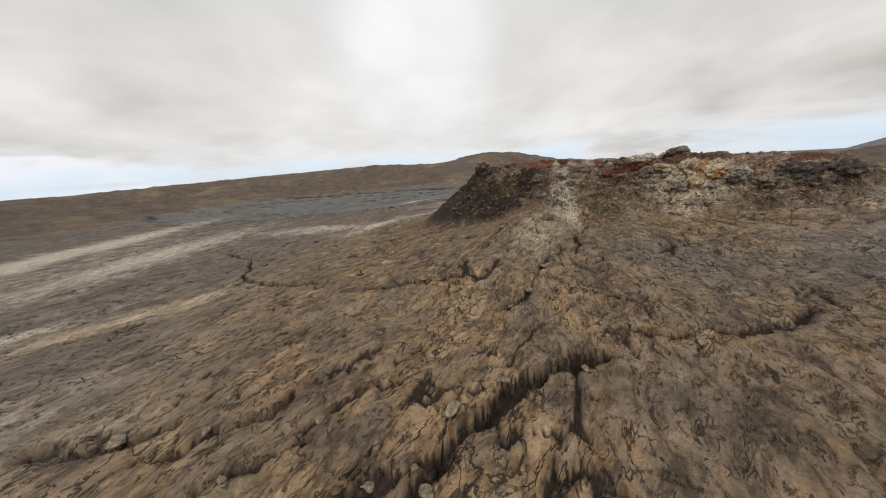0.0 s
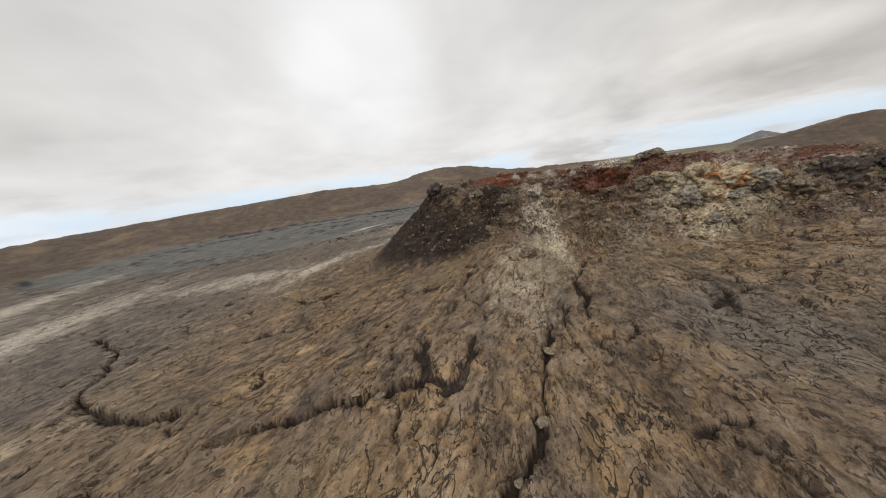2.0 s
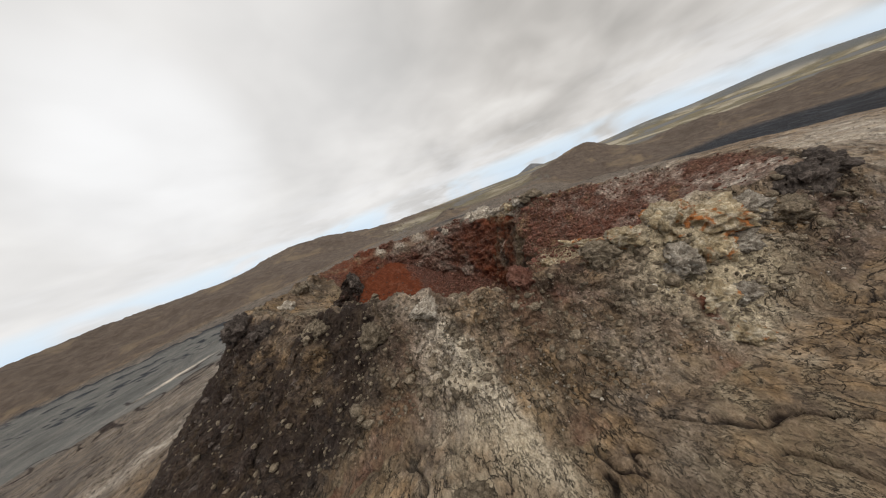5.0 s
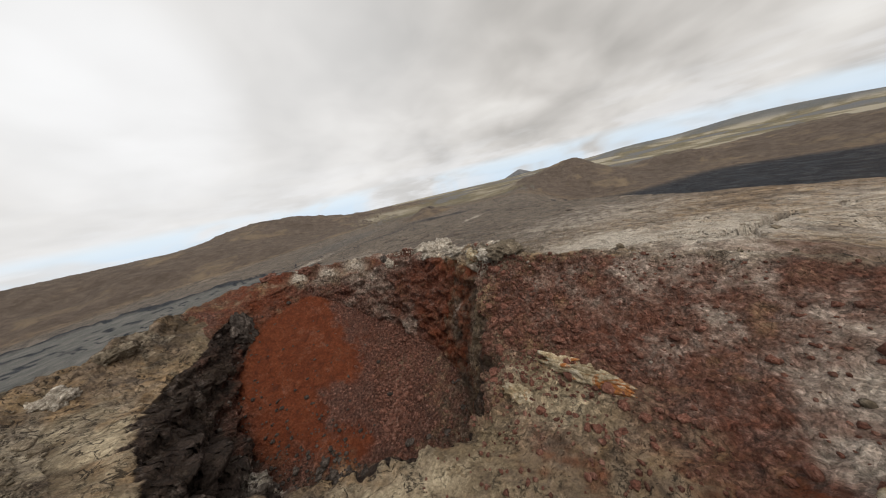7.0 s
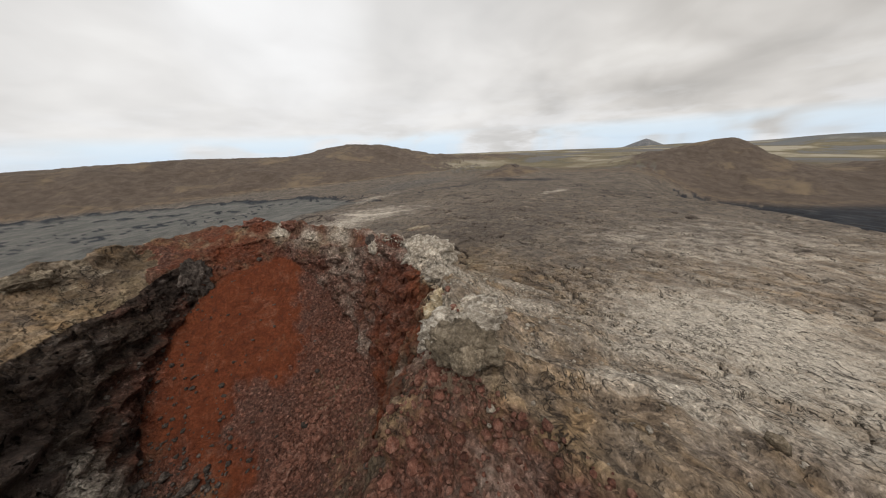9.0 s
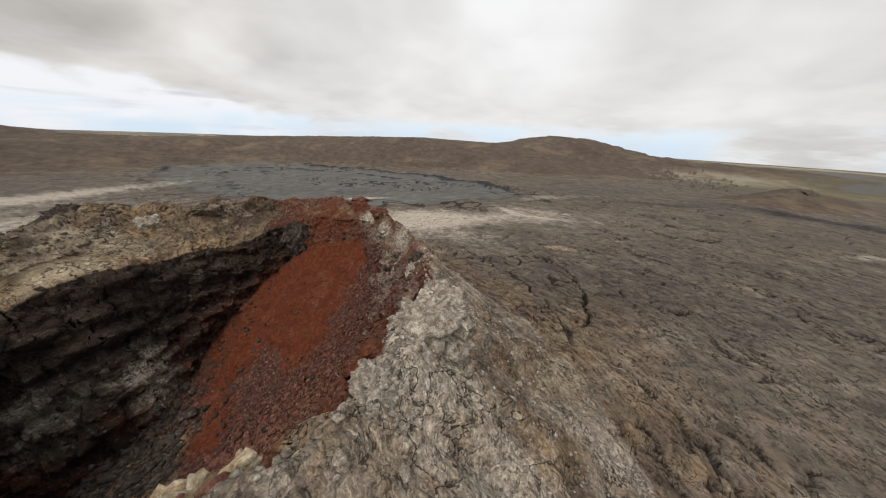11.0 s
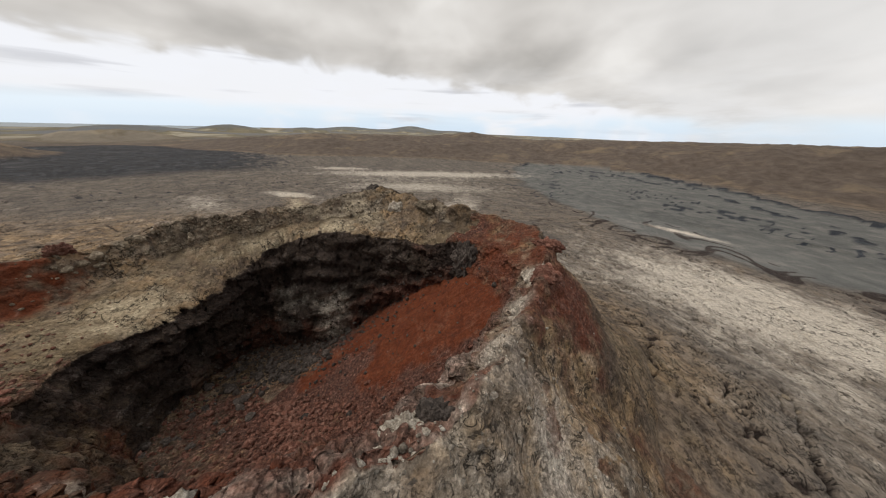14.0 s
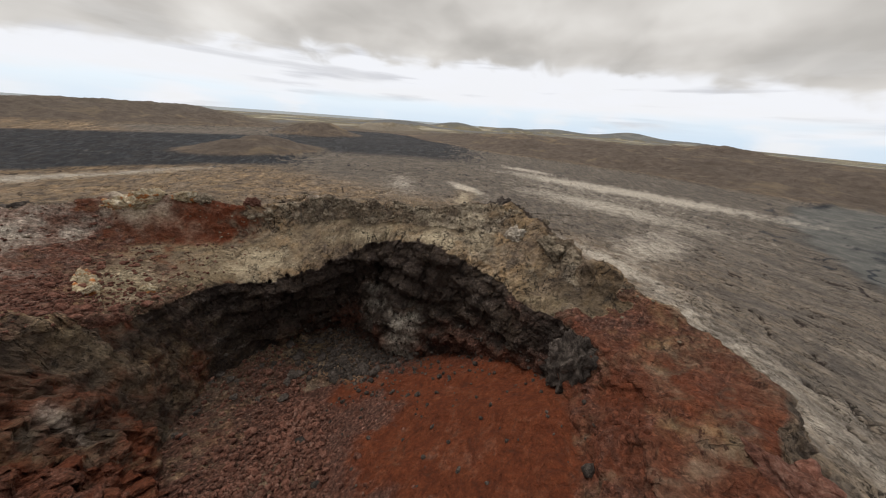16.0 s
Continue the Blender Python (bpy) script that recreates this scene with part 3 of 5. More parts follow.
    # pale crust: ash, gypsum and dust
    pale = spots(X, Y, [(66.5, 82, 3.6, 7, -8, 0.5), (250, 257, 20, 5, 20, 0.9), (85, 113, 6, 9, 0, 0.9), (80, 98, 4, 5, 0, 0.7), (46, 224, 36, 15, 40, 1.6), (22, 222, 26, 12, 10, 1.2), (97, 262, 22, 4, -20, 1.2), (84, 268, 20, 4, -60, 1.2), (60, 146.5, 2.2, 1.6, 20, 1.1), (66, 142, 4, 1.5, -40, 0.7), (72, 138, 4, 2, -45, 0.8), (34, 79, 4, 12, -12, 0.8), (86, 74, 7, 9, 0, 0.4), (-300, 40, 40, 12, 80, 1.2), (-121, 41, 24, 8, 60, 1.2), (95, 265, 40, 30, 20, 0.6), (20, 205, 50, 14, -10, 0.5), (-258, 150, 112, 24, 91, 1.5), (-165, 140, 75, 30, 84, 0.85), (-215, 130, 90, 50, 88, 0.45), (-85, 165, 62, 14, -18, 0.6), (-40, 146, 24, 8, 60, 0.9), (40, 238, 48, 20, 12, 1.1), (75, 250, 40, 14, 40, 0.8), (62, 205, 30, 16, -20, 0.6), (150, 45, 80, 25, 0, 0.7), (120, 85, 34, 26, 20, 0.85), (60, -115, 80, 16, 10, 0.8), (-85, 5, 50, 12, 40, 0.5),
                        (-80, 62, 26, 6, 25, 0.6), (-35, 283, 20, 5, 30, 0.9), (118, 92, 26, 20, 0, 1.1), (57, 62.4, 7.5, 4.6, -36, 1.4), (53.5, 61, 3, 4, -10, 1.2), (78, 70, 8, 8, 0, 0.35), (140, 72, 34, 18, 0, 0.9), (106, 76, 16, 14, 0, 0.9), (92, 72, 8, 5, 30, 0.9), (86, 72, 7, 7, 0, 0.45), (58.5, 62, 6, 4.5, 40, 1.2), (98, 122, 10, 24, -15, 0.4), (28, 70, 8, 22, 140, 0.6), (110, 345, 40, 8, 40, 0.6),
                        (-50, 155, 40, 6, 10, 0.5), (110, 30, 60, 12, 10, 0.5), (92, 73, 8, 6, 20, 0.55), (84, 76, 4, 5, 20, 0.75), (86, 70, 5, 3.5, 0, 0.7), (100, 73, 9, 9, 0, 0.9), (48, 66, 10, 6, 30, 0.4), (24, 86, 5, 4, 0, 0.2), (35.5, 76, 9, 1.9, 78, 1.5), (26, 66, 9, 4, 60, 0.6), (57, 61.5, 4.5, 3, 60, 1.0), (88, 121, 6, 16, -5, 0.45), (82, 134, 5, 12, 40, 0.5), (90, 110, 6, 10, 0, 0.45), (-10, 170, 60, 10, 30, 0.5), (180, 110, 70, 40, 0, 0.5), (31, 120, 4, 14, 0, 0.3), (36, 88, 5, 5, 0, 0.4)])
    pale = np.where((ZONE == 4) & (a > 243) & (a < 300), np.maximum(pale, 0.35 * n1 - 0.05), pale)
    pale = np.where((ZONE == 4) & ((a < 62) | (a > 335)), np.maximum(pale, 0.47 + 0.3 * n1), pale)
    pale = np.where(bowl & (rr > 30), np.maximum(pale, 0.06 + 0.28 * step(rr, 36, 50) + 0.3 * n1), pale)
    pale = np.where(ZONE == 1, 0.75 * (1 - step(Z, 20, 24) * (a > 100) * (a < 260)) * spots(X, Y, [(40, 113, 3.5, 3.5, 0, 1.15), (38.5, 106, 2.6, 4.5, 0, 1.0), (46, 128, 3, 2, 0, 0.5), (75.4, 104.8, 1.0, 2.0, 20, 0.9)]), pale)
    pale = np.where((ZONE == 3) & (a > 125) & (a < 250), np.maximum(pale, 0.10 + 0.5 * n1), pale)
    pale = np.where((ZONE == 2) & (a > 140) & (a < 278), np.maximum(pale, 0.26 - 0.25 * step(rr, edge_r + 1, shelf_r) + 0.3 * n1), pale)
    pale = pale * (1 - 0.9 * spots(X, Y, [(52.6, 61.6, 0.8, 2.4, -30, 1.0), (53, 68.8, 2.6, 1.0, -40, 1.0), (57.5, 64.8, 3.0, 0.6, -38, 0.9)]))
    # dark: fresh basalt, plus shade painted into cracks and the south side
    dark = np.where(wall & (a > 104) & (a < 268), 0.95 * step(a, 103, 109) * (1 - 0.5 * step(a, 235, 268)), 0)
    # south wall: dark rock, and the wall's own shade painted in
    dark = np.where(wall, np.maximum(dark, (0.85 - 0.4 * step(a, 298, 320)) * step(a, 262, 280) * (1 - step(a, 340, 358))), dark)
    dark = np.where(floor, 0.5 * step(rr, 2, 12) * step(a, 112, 150) * (1 - step(a, 235, 262)), dark)
    dark = np.where(ZONE == 4, np.maximum(dark, 0.88 * step(a, 122, 150) * (1 - step(a, 200, 230)) * (1 - step(rr, base_r - 8, base_r + 3))), dark)
    dark = np.where((ZONE == 4) & (a > 165) & (a < 225), dark * (1 - np.clip(0.35 + 1.2 * n1, 0, 0.8) * (1 - step(rr, crest_r + 2, crest_r + 14))), dark)
    dark = np.where(ZONE == 4, np.maximum(dark, (0.36 + 0.25 * n1) * step(a, 241, 247) * (1 - step(a, 305, 318)) * (1 - step(rr, base_r - 12, base_r - 1)) * (1 - np.clip(pale, 0, 1))), dark)
    # floor below the south wall darkened to stand for its shade
    dark = np.where(floor, np.maximum(dark, 0.5 * step(a, 250, 275) * (1 - step(a, 335, 355)) * step(rr, 3, 9)), dark)
    dark = np.where(wall & (a > 100), np.maximum(dark, 1.05 - red - 0.8 * ochre), dark)
    dark = np.where(ZONE == 4, np.maximum(dark, 0.6 * np.exp(-(((rr - crest_r - 11) / 3.5) ** 2)) * step(a, 62, 70) * (1 - step(a, 98, 106))), dark)
    top_w = ((ZONE == 2) | (ZONE == 3)) & (a > 118) & (a < 252)
    dark = np.where(top_w, np.maximum(dark, np.clip(0.30 + 0.7 * n1, 0, 0.6) * step(rr, edge_r + 1.0, edge_r + 3.5)), dark)
    r2 = rr
    az = np.where(a > 180, a - 360, a)
    valley_e = step(r2, 255, 300) * step(az, -80, -50) * (1 - step(az, 17, 22)) * (1 - step(r2, 680, 780))
    valley_s = step(r2, 240, 285) * step(a, 236, 243) * (1 - step(a, 300, 320)) * (1 - step(r2, 600, 680))
    flow_w = step(r2, 320, 420) * step(a, 196, 210) * (1 - step(a, 238, 245)) * (1 - step(r2, 900, 1200)) * 0.8
    ringv = POND
    lake_edge = np.exp(-(((ringv - 1.0) / 0.04) ** 2)) + 0.8 * np.exp(-(((ringv - 0.62) / 0.03) ** 2)) * (perlin(X / 25, Y / 25, 4 + 0 * X) > -0.15)
    meander = np.exp(-((perlin(X / 48 + perlin(X / 20, Y / 20, 1 + 0 * X), Y / 48, 6 + 0 * X) / 0.07) ** 2)) * (perlin(X / 70, Y / 70, 9 + 0 * X) > -0.1) * (ringv < 1.15)
    shore = 0.25 + 0.75 * step(Y - 0.1 * X, 330, 420)
    meander = meander * (0.6 + 0.4 * step(X, -190, -60))
    lake_edge = np.maximum(lake_edge * shore * (0.6 + 0.8 * (perlin(X / 30, Y / 30, 3 + 0 * X) > -0.35)), 1.1 * meander)
    dark = np.maximum(dark, np.where(ZONE >= 5, np.maximum.reduce([valley_e, valley_s, flow_w, 1.2 * lake_edge]), 0))
    # open cracks darkened by depth, their inner shade put into the mask
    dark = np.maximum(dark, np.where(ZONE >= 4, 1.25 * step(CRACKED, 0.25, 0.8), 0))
    # smooth grey crust of the pond and its shore
    grey = np.where(ZONE >= 5, np.maximum((1 - step(ringv, 0.95, 1.03)) * 0.7, 0.7 * step(r2, 230, 330) * step(a, 80, 100) * (1 - step(a, 205, 215))), 0)
    grey = np.maximum(grey, np.where(ZONE >= 5, 0.9 * bump_hill(X, Y, 175, 430, 110, 45, 30, 4), 0))
    grey = np.maximum(grey, 0.95 * spots(X, Y, [(40, 44, 9, 16, 15, 0.75), (62, 34, 24, 10, 0, 0.75)]))
    dark = np.maximum(dark, spots(X, Y, [(26, 42, 3, 13, -18, 0.5), (45, 50, 6, 9, 20, 0.2), (74, 53, 12, 6, -8, 0.55), (62, 55, 6, 4, -20, 0.35), (122, 172, 42, 30, 0, 0.46), (170, 205, 70, 60, 0, 0.36), (290, 352, 60, 16, -38, 0.8), (205, 358, 50, 11, 8, 0.65), (90, 178, 26, 9, 50, 0.42), (118, 205, 30, 10, 20, 0.4), (104, 160, 8, 16, -20, 0.35), (70, 170, 14, 5, 50, 0.3)]) * (ZONE >= 4))
    grey = np.maximum(grey, np.where(ZONE >= 4, np.maximum(0.62 * step(Y + 0.25 * X, 100, 180), 0.66 * step(-X, 0, 90)) * step(rr, crest_r + 8, base_r + 20), 0))
    # brown soil of the hills, olive on the far plain
    hh, up = HILLY, RISING
    brown = np.where(ZONE >= 5, np.maximum(step(up, 0.02, 0.12), step(hh, 1.5, 5)), 0)
    brown = np.where((ZONE >= 5) & (r2 > 900), 1, brown)
    brown = np.maximum(brown, np.where((ZONE >= 5) & (a > 25) & (a < 60), step(r2, 420, 520), 0))
    olive = np.where(ZONE >= 5, step(r2, 800, 1500) * 0.9, 0)
    olive = np.maximum(olive, np.where((ZONE >= 5) & (a > 29) & (a < 64), 0.8 * step(r2, 430, 560) * (1 - step(HILLY, 4, 14)), 0))
    olive = np.maximum(olive, np.where((ZONE >= 5) & (brown < 0.5), 1 - step(ringv, 0.96, 1.04), 0))
    grey = grey * (1 - np.clip(ochre, 0, 1) * 0.9)
    for m in (red, ochre, pale):
        m += (0.25 * n2 + 0.15 * n1) * step(m, 0.02, 0.3)
    clear = 1 - brown
    gravel = np.where(floor, np.clip(np.maximum(east_of_fan, 0.8 * step(a, 118, 155)) + 0.3 * n1, 0, 1), 0)
    gravel = np.where(bowl, 0.75, gravel)
    gravel = np.where(top_n, 0.55 + 0.4 * n1, gravel)
    gravel = np.where(wall, 0.5 + 0.4 * n1 - 0.4 * step(a, 300, 320) + 0.4 * step(a, 20, 40) * (1 - step(a, 80, 90)) * (a < 180), gravel)
    pale = np.where(wall & (a > 30) & (a < 84), 0.14 + 0.4 * n1 + 0.2 * step(np.arange(len(zone)), c0[0] + 22, c0[1])[:, None] * step(a, 46, 60), pale)
    gravel = np.where(ZONE == 4, 0.6, gravel)
    gravel = np.where(ZONE >= 5, step(r2, 190, 240), gravel)
    tone = gravel
    # the grey channel also marks far hills, for their painted haze
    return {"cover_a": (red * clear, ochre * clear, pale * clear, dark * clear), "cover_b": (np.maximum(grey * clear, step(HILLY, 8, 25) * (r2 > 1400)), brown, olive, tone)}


COVER = cover()
FLOW = flow_place(X, Y)
LAY = step(np.hypot(X - CX, Y - CY), base_r - 14, base_r + 8)


def land_mesh(name, keep):
    """A mesh from those cells of the sheet that keep says."""
    cols_n = X.shape[1]
    r, c = np.nonzero(keep)
    c2 = (c + 1) % cols_n
    quads = np.stack([r * cols_n + c, (r + 1) * cols_n + c, (r + 1) * cols_n + c2, r * cols_n + c2], 1)
    used, inv = np.unique(quads, return_inverse=True)
    inv = inv.reshape(quads.shape)
    mesh = bpy.data.meshes.new(name)
    mesh.vertices.add(len(used))
    mesh.vertices.foreach_set("co", np.stack([X.ravel()[used], Y.ravel()[used], Z.ravel()[used]], 1).astype(np.float32).ravel())
    mesh.loops.add(quads.size)
    mesh.loops.foreach_set("vertex_index", inv.astype(np.int32).ravel())
    mesh.polygons.add(len(quads))
    mesh.polygons.foreach_set("loop_start", (np.arange(len(quads)) * 4).astype(np.int32))
    mesh.update(calc_edges=True)
    mesh.polygons.foreach_set("use_smooth", np.ones(len(quads), bool))
    for key, chans in COVER.items():
        att = mesh.color_attributes.new(key, "FLOAT_COLOR", "POINT")
        att.data.foreach_set("color", np.stack([np.clip(ch.ravel()[used], 0, 1) for ch in chans], 1).astype(np.float32).ravel())
    lay = mesh.attributes.new("lay", "FLOAT", "POINT")
    lay.data.foreach_set("value", LAY.ravel()[used].astype(np.float32))
    flow = mesh.attributes.new("flow", "FLOAT_VECTOR", "POINT")
    flow.data.foreach_set("vector", np.stack([f.ravel()[used] for f in FLOW], 1).astype(np.float32).ravel())
    mesh.normals_split_custom_set_from_vertices(NORMALS.reshape(-1, 3)[used].astype(np.float32))
    return mesh


# ---- materials ----
def rock_noise(t, vec, scale, detail=6.0, rough=0.6, distortion=0.0):
    n = node(t, "ShaderNodeTexNoise", Scale=scale, Detail=detail, Roughness=rough, Distortion=distortion)
    link(t, vec, n.inputs["Vector"])
    return n.outputs[0]


def land_material():
    m = bpy.data.materials.new("volcanic_ground")
    m.use_nodes = True
    t = m.node_tree
    bsdf = t.nodes["Principled BSDF"]
    co = t.nodes.new("ShaderNodeTexCoord").outputs["Object"]
    flow_at = t.nodes.new("ShaderNodeAttribute")
    flow_at.attribute_name = "flow"
    flow = flow_at.outputs["Vector"]
    A, B = t.nodes.new("ShaderNodeVertexColor"), t.nodes.new("ShaderNodeVertexColor")
    A.layer_name, B.layer_name = "cover_a", "cover_b"
    sa, sb = t.nodes.new("ShaderNodeSeparateColor"), t.nodes.new("ShaderNodeSeparateColor")
    link(t, A.outputs[0], sa.inputs[0]), link(t, B.outputs[0], sb.inputs[0])
    red, ochre, pale, dark = sa.outputs[0], sa.outputs[1], sa.outputs[2], A.outputs[1]
    grey, brown, olive, gravel = sb.outputs[0], sb.outputs[1], sb.outputs[2], B.outputs[1]
    fine = rock_noise(t, co, 2.3, 7.0, 0.7)
    mid = rock_noise(t, co, 0.55, 6.0, 0.62, 0.8)
    lay = t.nodes.new("ShaderNodeAttribute")
    lay.attribute_name = "lay"

    def either(scale, detail, rough, twist):
        """The same noise on plain ground and, drawn out, on the flowing crust."""
        n = t.nodes.new("ShaderNodeMix")
        link(t, lay.outputs["Fac"], n.inputs[0])
        link(t, rock_noise(t, co, scale, detail, rough, twist), n.inputs[2])
        link(t, rock_noise(t, flow, scale, detail, rough, twist), n.inputs[3])
        return n.outputs[0]

    def billow(v):
        return math_node(t, "MULTIPLY", math_node(t, "ABSOLUTE", math_node(t, "SUBTRACT", v, 0.5)), 4.0)

    drawn = either(0.5, 5.0, 0.60, 0.5)
    rope_a, rope_b = billow(either(0.24, 4.0, 0.58, 0.6)), billow(either(0.75, 3.0, 0.55, 0.4))
    ropes = math_node(t, "ADD", math_node(t, "MULTIPLY", rope_a, 0.68), math_node(t, "MULTIPLY", rope_b, 0.32))
    dashes = rock_noise(t, flow, 0.75, 4.0, 0.6, 0.5)
    wide = rock_noise(t, co, 0.085, 5.0, 0.62, 0.5)
    patch = rock_noise(t, flow, 0.13, 4.0, 0.6, 0.6)
    shards = t.nodes.new("ShaderNodeTexVoronoi")
    shards.inputs["Scale"].default_value = 0.95
    jig = t.nodes.new("ShaderNodeMix")
    jig.data_type, jig.blend_type = "RGBA", "LINEAR_LIGHT"
    jig.inputs[0].default_value = 0.8
    jn = node(t, "ShaderNodeTexNoise", Scale=0.7, Detail=4.0)
    link(t, co, jn.inputs["Vector"]), link(t, co, jig.inputs[6]), link(t, jn.outputs["Color"], jig.inputs[7])
    link(t, jig.outputs[2], shards.inputs["Vector"])
    shard_sep = t.nodes.new("ShaderNodeSeparateColor")
    link(t, shards.outputs["Color"], shard_sep.inputs[0])
    shard = math_node(t, "ADD", shard_sep.outputs[0], math_node(t, "MULTIPLY", shards.outputs["Distance"], -0.7))
    stones = t.nodes.new("ShaderNodeTexVoronoi")
    stones.inputs["Scale"].default_value = 2.9
    link(t, jig.outputs[2], stones.inputs["Vector"])
    # crust of the lava field: grey-brown, shade painted dark between ropes, tops lighter
    rope_shade = math_node(t, "ADD", ropes, math_node(t, "MULTIPLY", math_node(t, "SUBTRACT", drawn, 0.5), 0.9))
    base = ramp(t, rope_shade, [(0.0, (0.105, 0.083, 0.066)), (0.10, (0.168, 0.133, 0.102)), (0.24, (0.235, 0.188, 0.143)), (0.50, (0.298, 0.244, 0.190)), (0.85, (0.385, 0.325, 0.262))])
    blend = math_node(t, "ADD", math_node(t, "MULTIPLY", wide, 0.60), math_node(t, "MULTIPLY", rock_noise(t, co, 0.21, 4.0, 0.6, 0.8), 0.40))
    tint = ramp(t, blend, [(0.36, (0.64, 0.62, 0.61)), (0.44, (0.86, 0.81, 0.77)), (0.50, (1.04, 0.95, 0.85)), (0.56, (1.24, 1.05, 0.78)), (0.63, (1.55, 1.42, 1.24))])
    base = mix_colour(t, 1.0, base, tint, "MULTIPLY")
    base = mix_colour(t, math_node(t, "MULTIPLY", smooth_range(t, patch, 0.54, 0.68), 0.45), base, mix_colour(t, 0.6, base, (0.33, 0.235, 0.125)))
    # gashes sunk by the bump, their shade painted dark into the colour
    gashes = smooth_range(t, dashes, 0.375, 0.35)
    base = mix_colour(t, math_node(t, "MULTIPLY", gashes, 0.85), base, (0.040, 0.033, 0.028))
    base = mix_colour(t, math_node(t, "MULTIPLY", smooth_range(t, patch, 0.46, 0.33), 0.7), base, mix_colour(t, 0.7, base, (0.085, 0.072, 0.066)))
    grain = ramp(t, fine, [(0.28, 0.62), (0.5, 1.0), (0.72, 1.36)])

    def patchy(mask, amount, low, high, src):
        v = math_node(t, "ADD", mask, math_node(t, "MULTIPLY", math_node(t, "SUBTRACT", src, 0.5), amount))
        return smooth_range(t, v, low, high)

    c = mix_colour(t, math_node(t, "MULTIPLY", patchy(ochre, 1.5, 0.1, 1.0, mid), 0.9), base, ramp(t, mid, [(0.3, (0.12, 0.088, 0.055)), (0.5, (0.255, 0.196, 0.122)), (0.7, (0.38, 0.31, 0.21))]))
    c = mix_colour(t, math_node(t, "MULTIPLY", grey, 0.55), c, mix_colour(t, 1.0, (0.20, 0.168, 0.140), tint, "MULTIPLY"))
    hsv = t.nodes.new("ShaderNodeHueSaturation")
    hsv.inputs["Saturation"].default_value = 0.45
    hsv.inputs["Value"].default_value = 0.68
    link(t, c, hsv.inputs["Color"])
    c = mix_colour(t, patchy(grey, 0.5, 0.0, 0.95, wide), c, mix_colour(t, 0.25, hsv.outputs[0], (0.165, 0.155, 0.147)))
    pond = math_node(t, "MULTIPLY", olive, math_node(t, "SUBTRACT", 1.0, brown))
    c = mix_colour(t, math_node(t, "MULTIPLY", pond, 0.85), c, ramp(t, wide, [(0.35, (0.105, 0.110, 0.109)), (0.5, (0.140, 0.145, 0.141)), (0.65, (0.19, 0.187, 0.178))]))
    far_black = ramp(t, drawn, [(0.3, (0.007, 0.010, 0.017)), (0.5, (0.016, 0.022, 0.033)), (0.64, (0.042, 0.050, 0.064)), (0.75, (0.12, 0.118, 0.112))])
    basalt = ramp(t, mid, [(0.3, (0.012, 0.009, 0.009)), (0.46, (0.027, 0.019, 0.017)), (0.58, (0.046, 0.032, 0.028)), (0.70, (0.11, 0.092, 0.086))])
    # the dark mask mixes in basalt tones, for painted shade too
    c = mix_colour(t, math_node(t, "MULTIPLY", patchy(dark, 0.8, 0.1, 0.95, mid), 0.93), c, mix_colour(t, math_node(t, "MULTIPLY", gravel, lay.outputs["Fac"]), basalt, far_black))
    rust = ramp(t, mid, [(0.28, (0.070, 0.020, 0.011)), (0.45, (0.128, 0.034, 0.0145)), (0.6, (0.168, 0.049, 0.021)), (0.75, (0.19, 0.075, 0.046))])
    rubble = ramp(t, fine, [(0.3, (0.05, 0.027, 0.022)), (0.5, (0.125, 0.060, 0.045)), (0.62, (0.185, 0.098, 0.078)), (0.75, (0.30, 0.205, 0.175))])
    rust = mix_colour(t, patchy(gravel, 2.0, 0.1, 1.1, mid), rust, rubble)
    c = mix_colour(t, patchy(red, 1.0, 0.12, 0.92, mid), c, rust)
    soft_noise = math_node(t, "ADD", math_node(t, "MULTIPLY", wide, 0.45), math_node(t, "ADD", math_node(t, "MULTIPLY", mid, 0.35), math_node(t, "MULTIPLY", drawn, 0.2)))
    c = mix_colour(t, patchy(pale, 1.7, 0.05, 1.15, soft_noise), c, mix_colour(t, math_node(t, "MULTIPLY", ochre, 0.62), ramp(t, fine, [(0.3, (0.42, 0.37, 0.305)), (0.5, (0.59, 0.53, 0.455)), (0.7, (0.75, 0.695, 0.615))]), (0.57, 0.465, 0.285)))
    c = mix_colour(t, math_node(t, "MULTIPLY", math_node(t, "SUBTRACT", 1.0, brown), math_node(t, "SUBTRACT", 0.9, math_node(t, "MULTIPLY", lay.outputs["Fac"], 0.4))), c, mix_colour(t, 1.0, c, grain, "MULTIPLY"))
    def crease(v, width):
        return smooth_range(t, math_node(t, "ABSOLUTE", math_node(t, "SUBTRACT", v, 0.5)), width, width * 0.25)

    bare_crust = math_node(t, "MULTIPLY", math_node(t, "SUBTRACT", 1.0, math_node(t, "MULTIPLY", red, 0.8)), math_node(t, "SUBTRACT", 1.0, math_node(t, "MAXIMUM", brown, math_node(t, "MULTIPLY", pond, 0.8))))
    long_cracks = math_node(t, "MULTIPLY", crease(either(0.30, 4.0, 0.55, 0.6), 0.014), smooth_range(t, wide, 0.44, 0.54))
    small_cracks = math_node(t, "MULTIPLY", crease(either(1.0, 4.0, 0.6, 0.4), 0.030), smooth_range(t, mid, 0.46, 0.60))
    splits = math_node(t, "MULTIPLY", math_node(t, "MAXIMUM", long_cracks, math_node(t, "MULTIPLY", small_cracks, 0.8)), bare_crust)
    # shade inside the splits, mixed into the crust colour
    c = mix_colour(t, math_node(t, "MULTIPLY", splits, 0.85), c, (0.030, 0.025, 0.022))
    grit = rock_noise(t, co, 6.5, 4.0, 0.7)
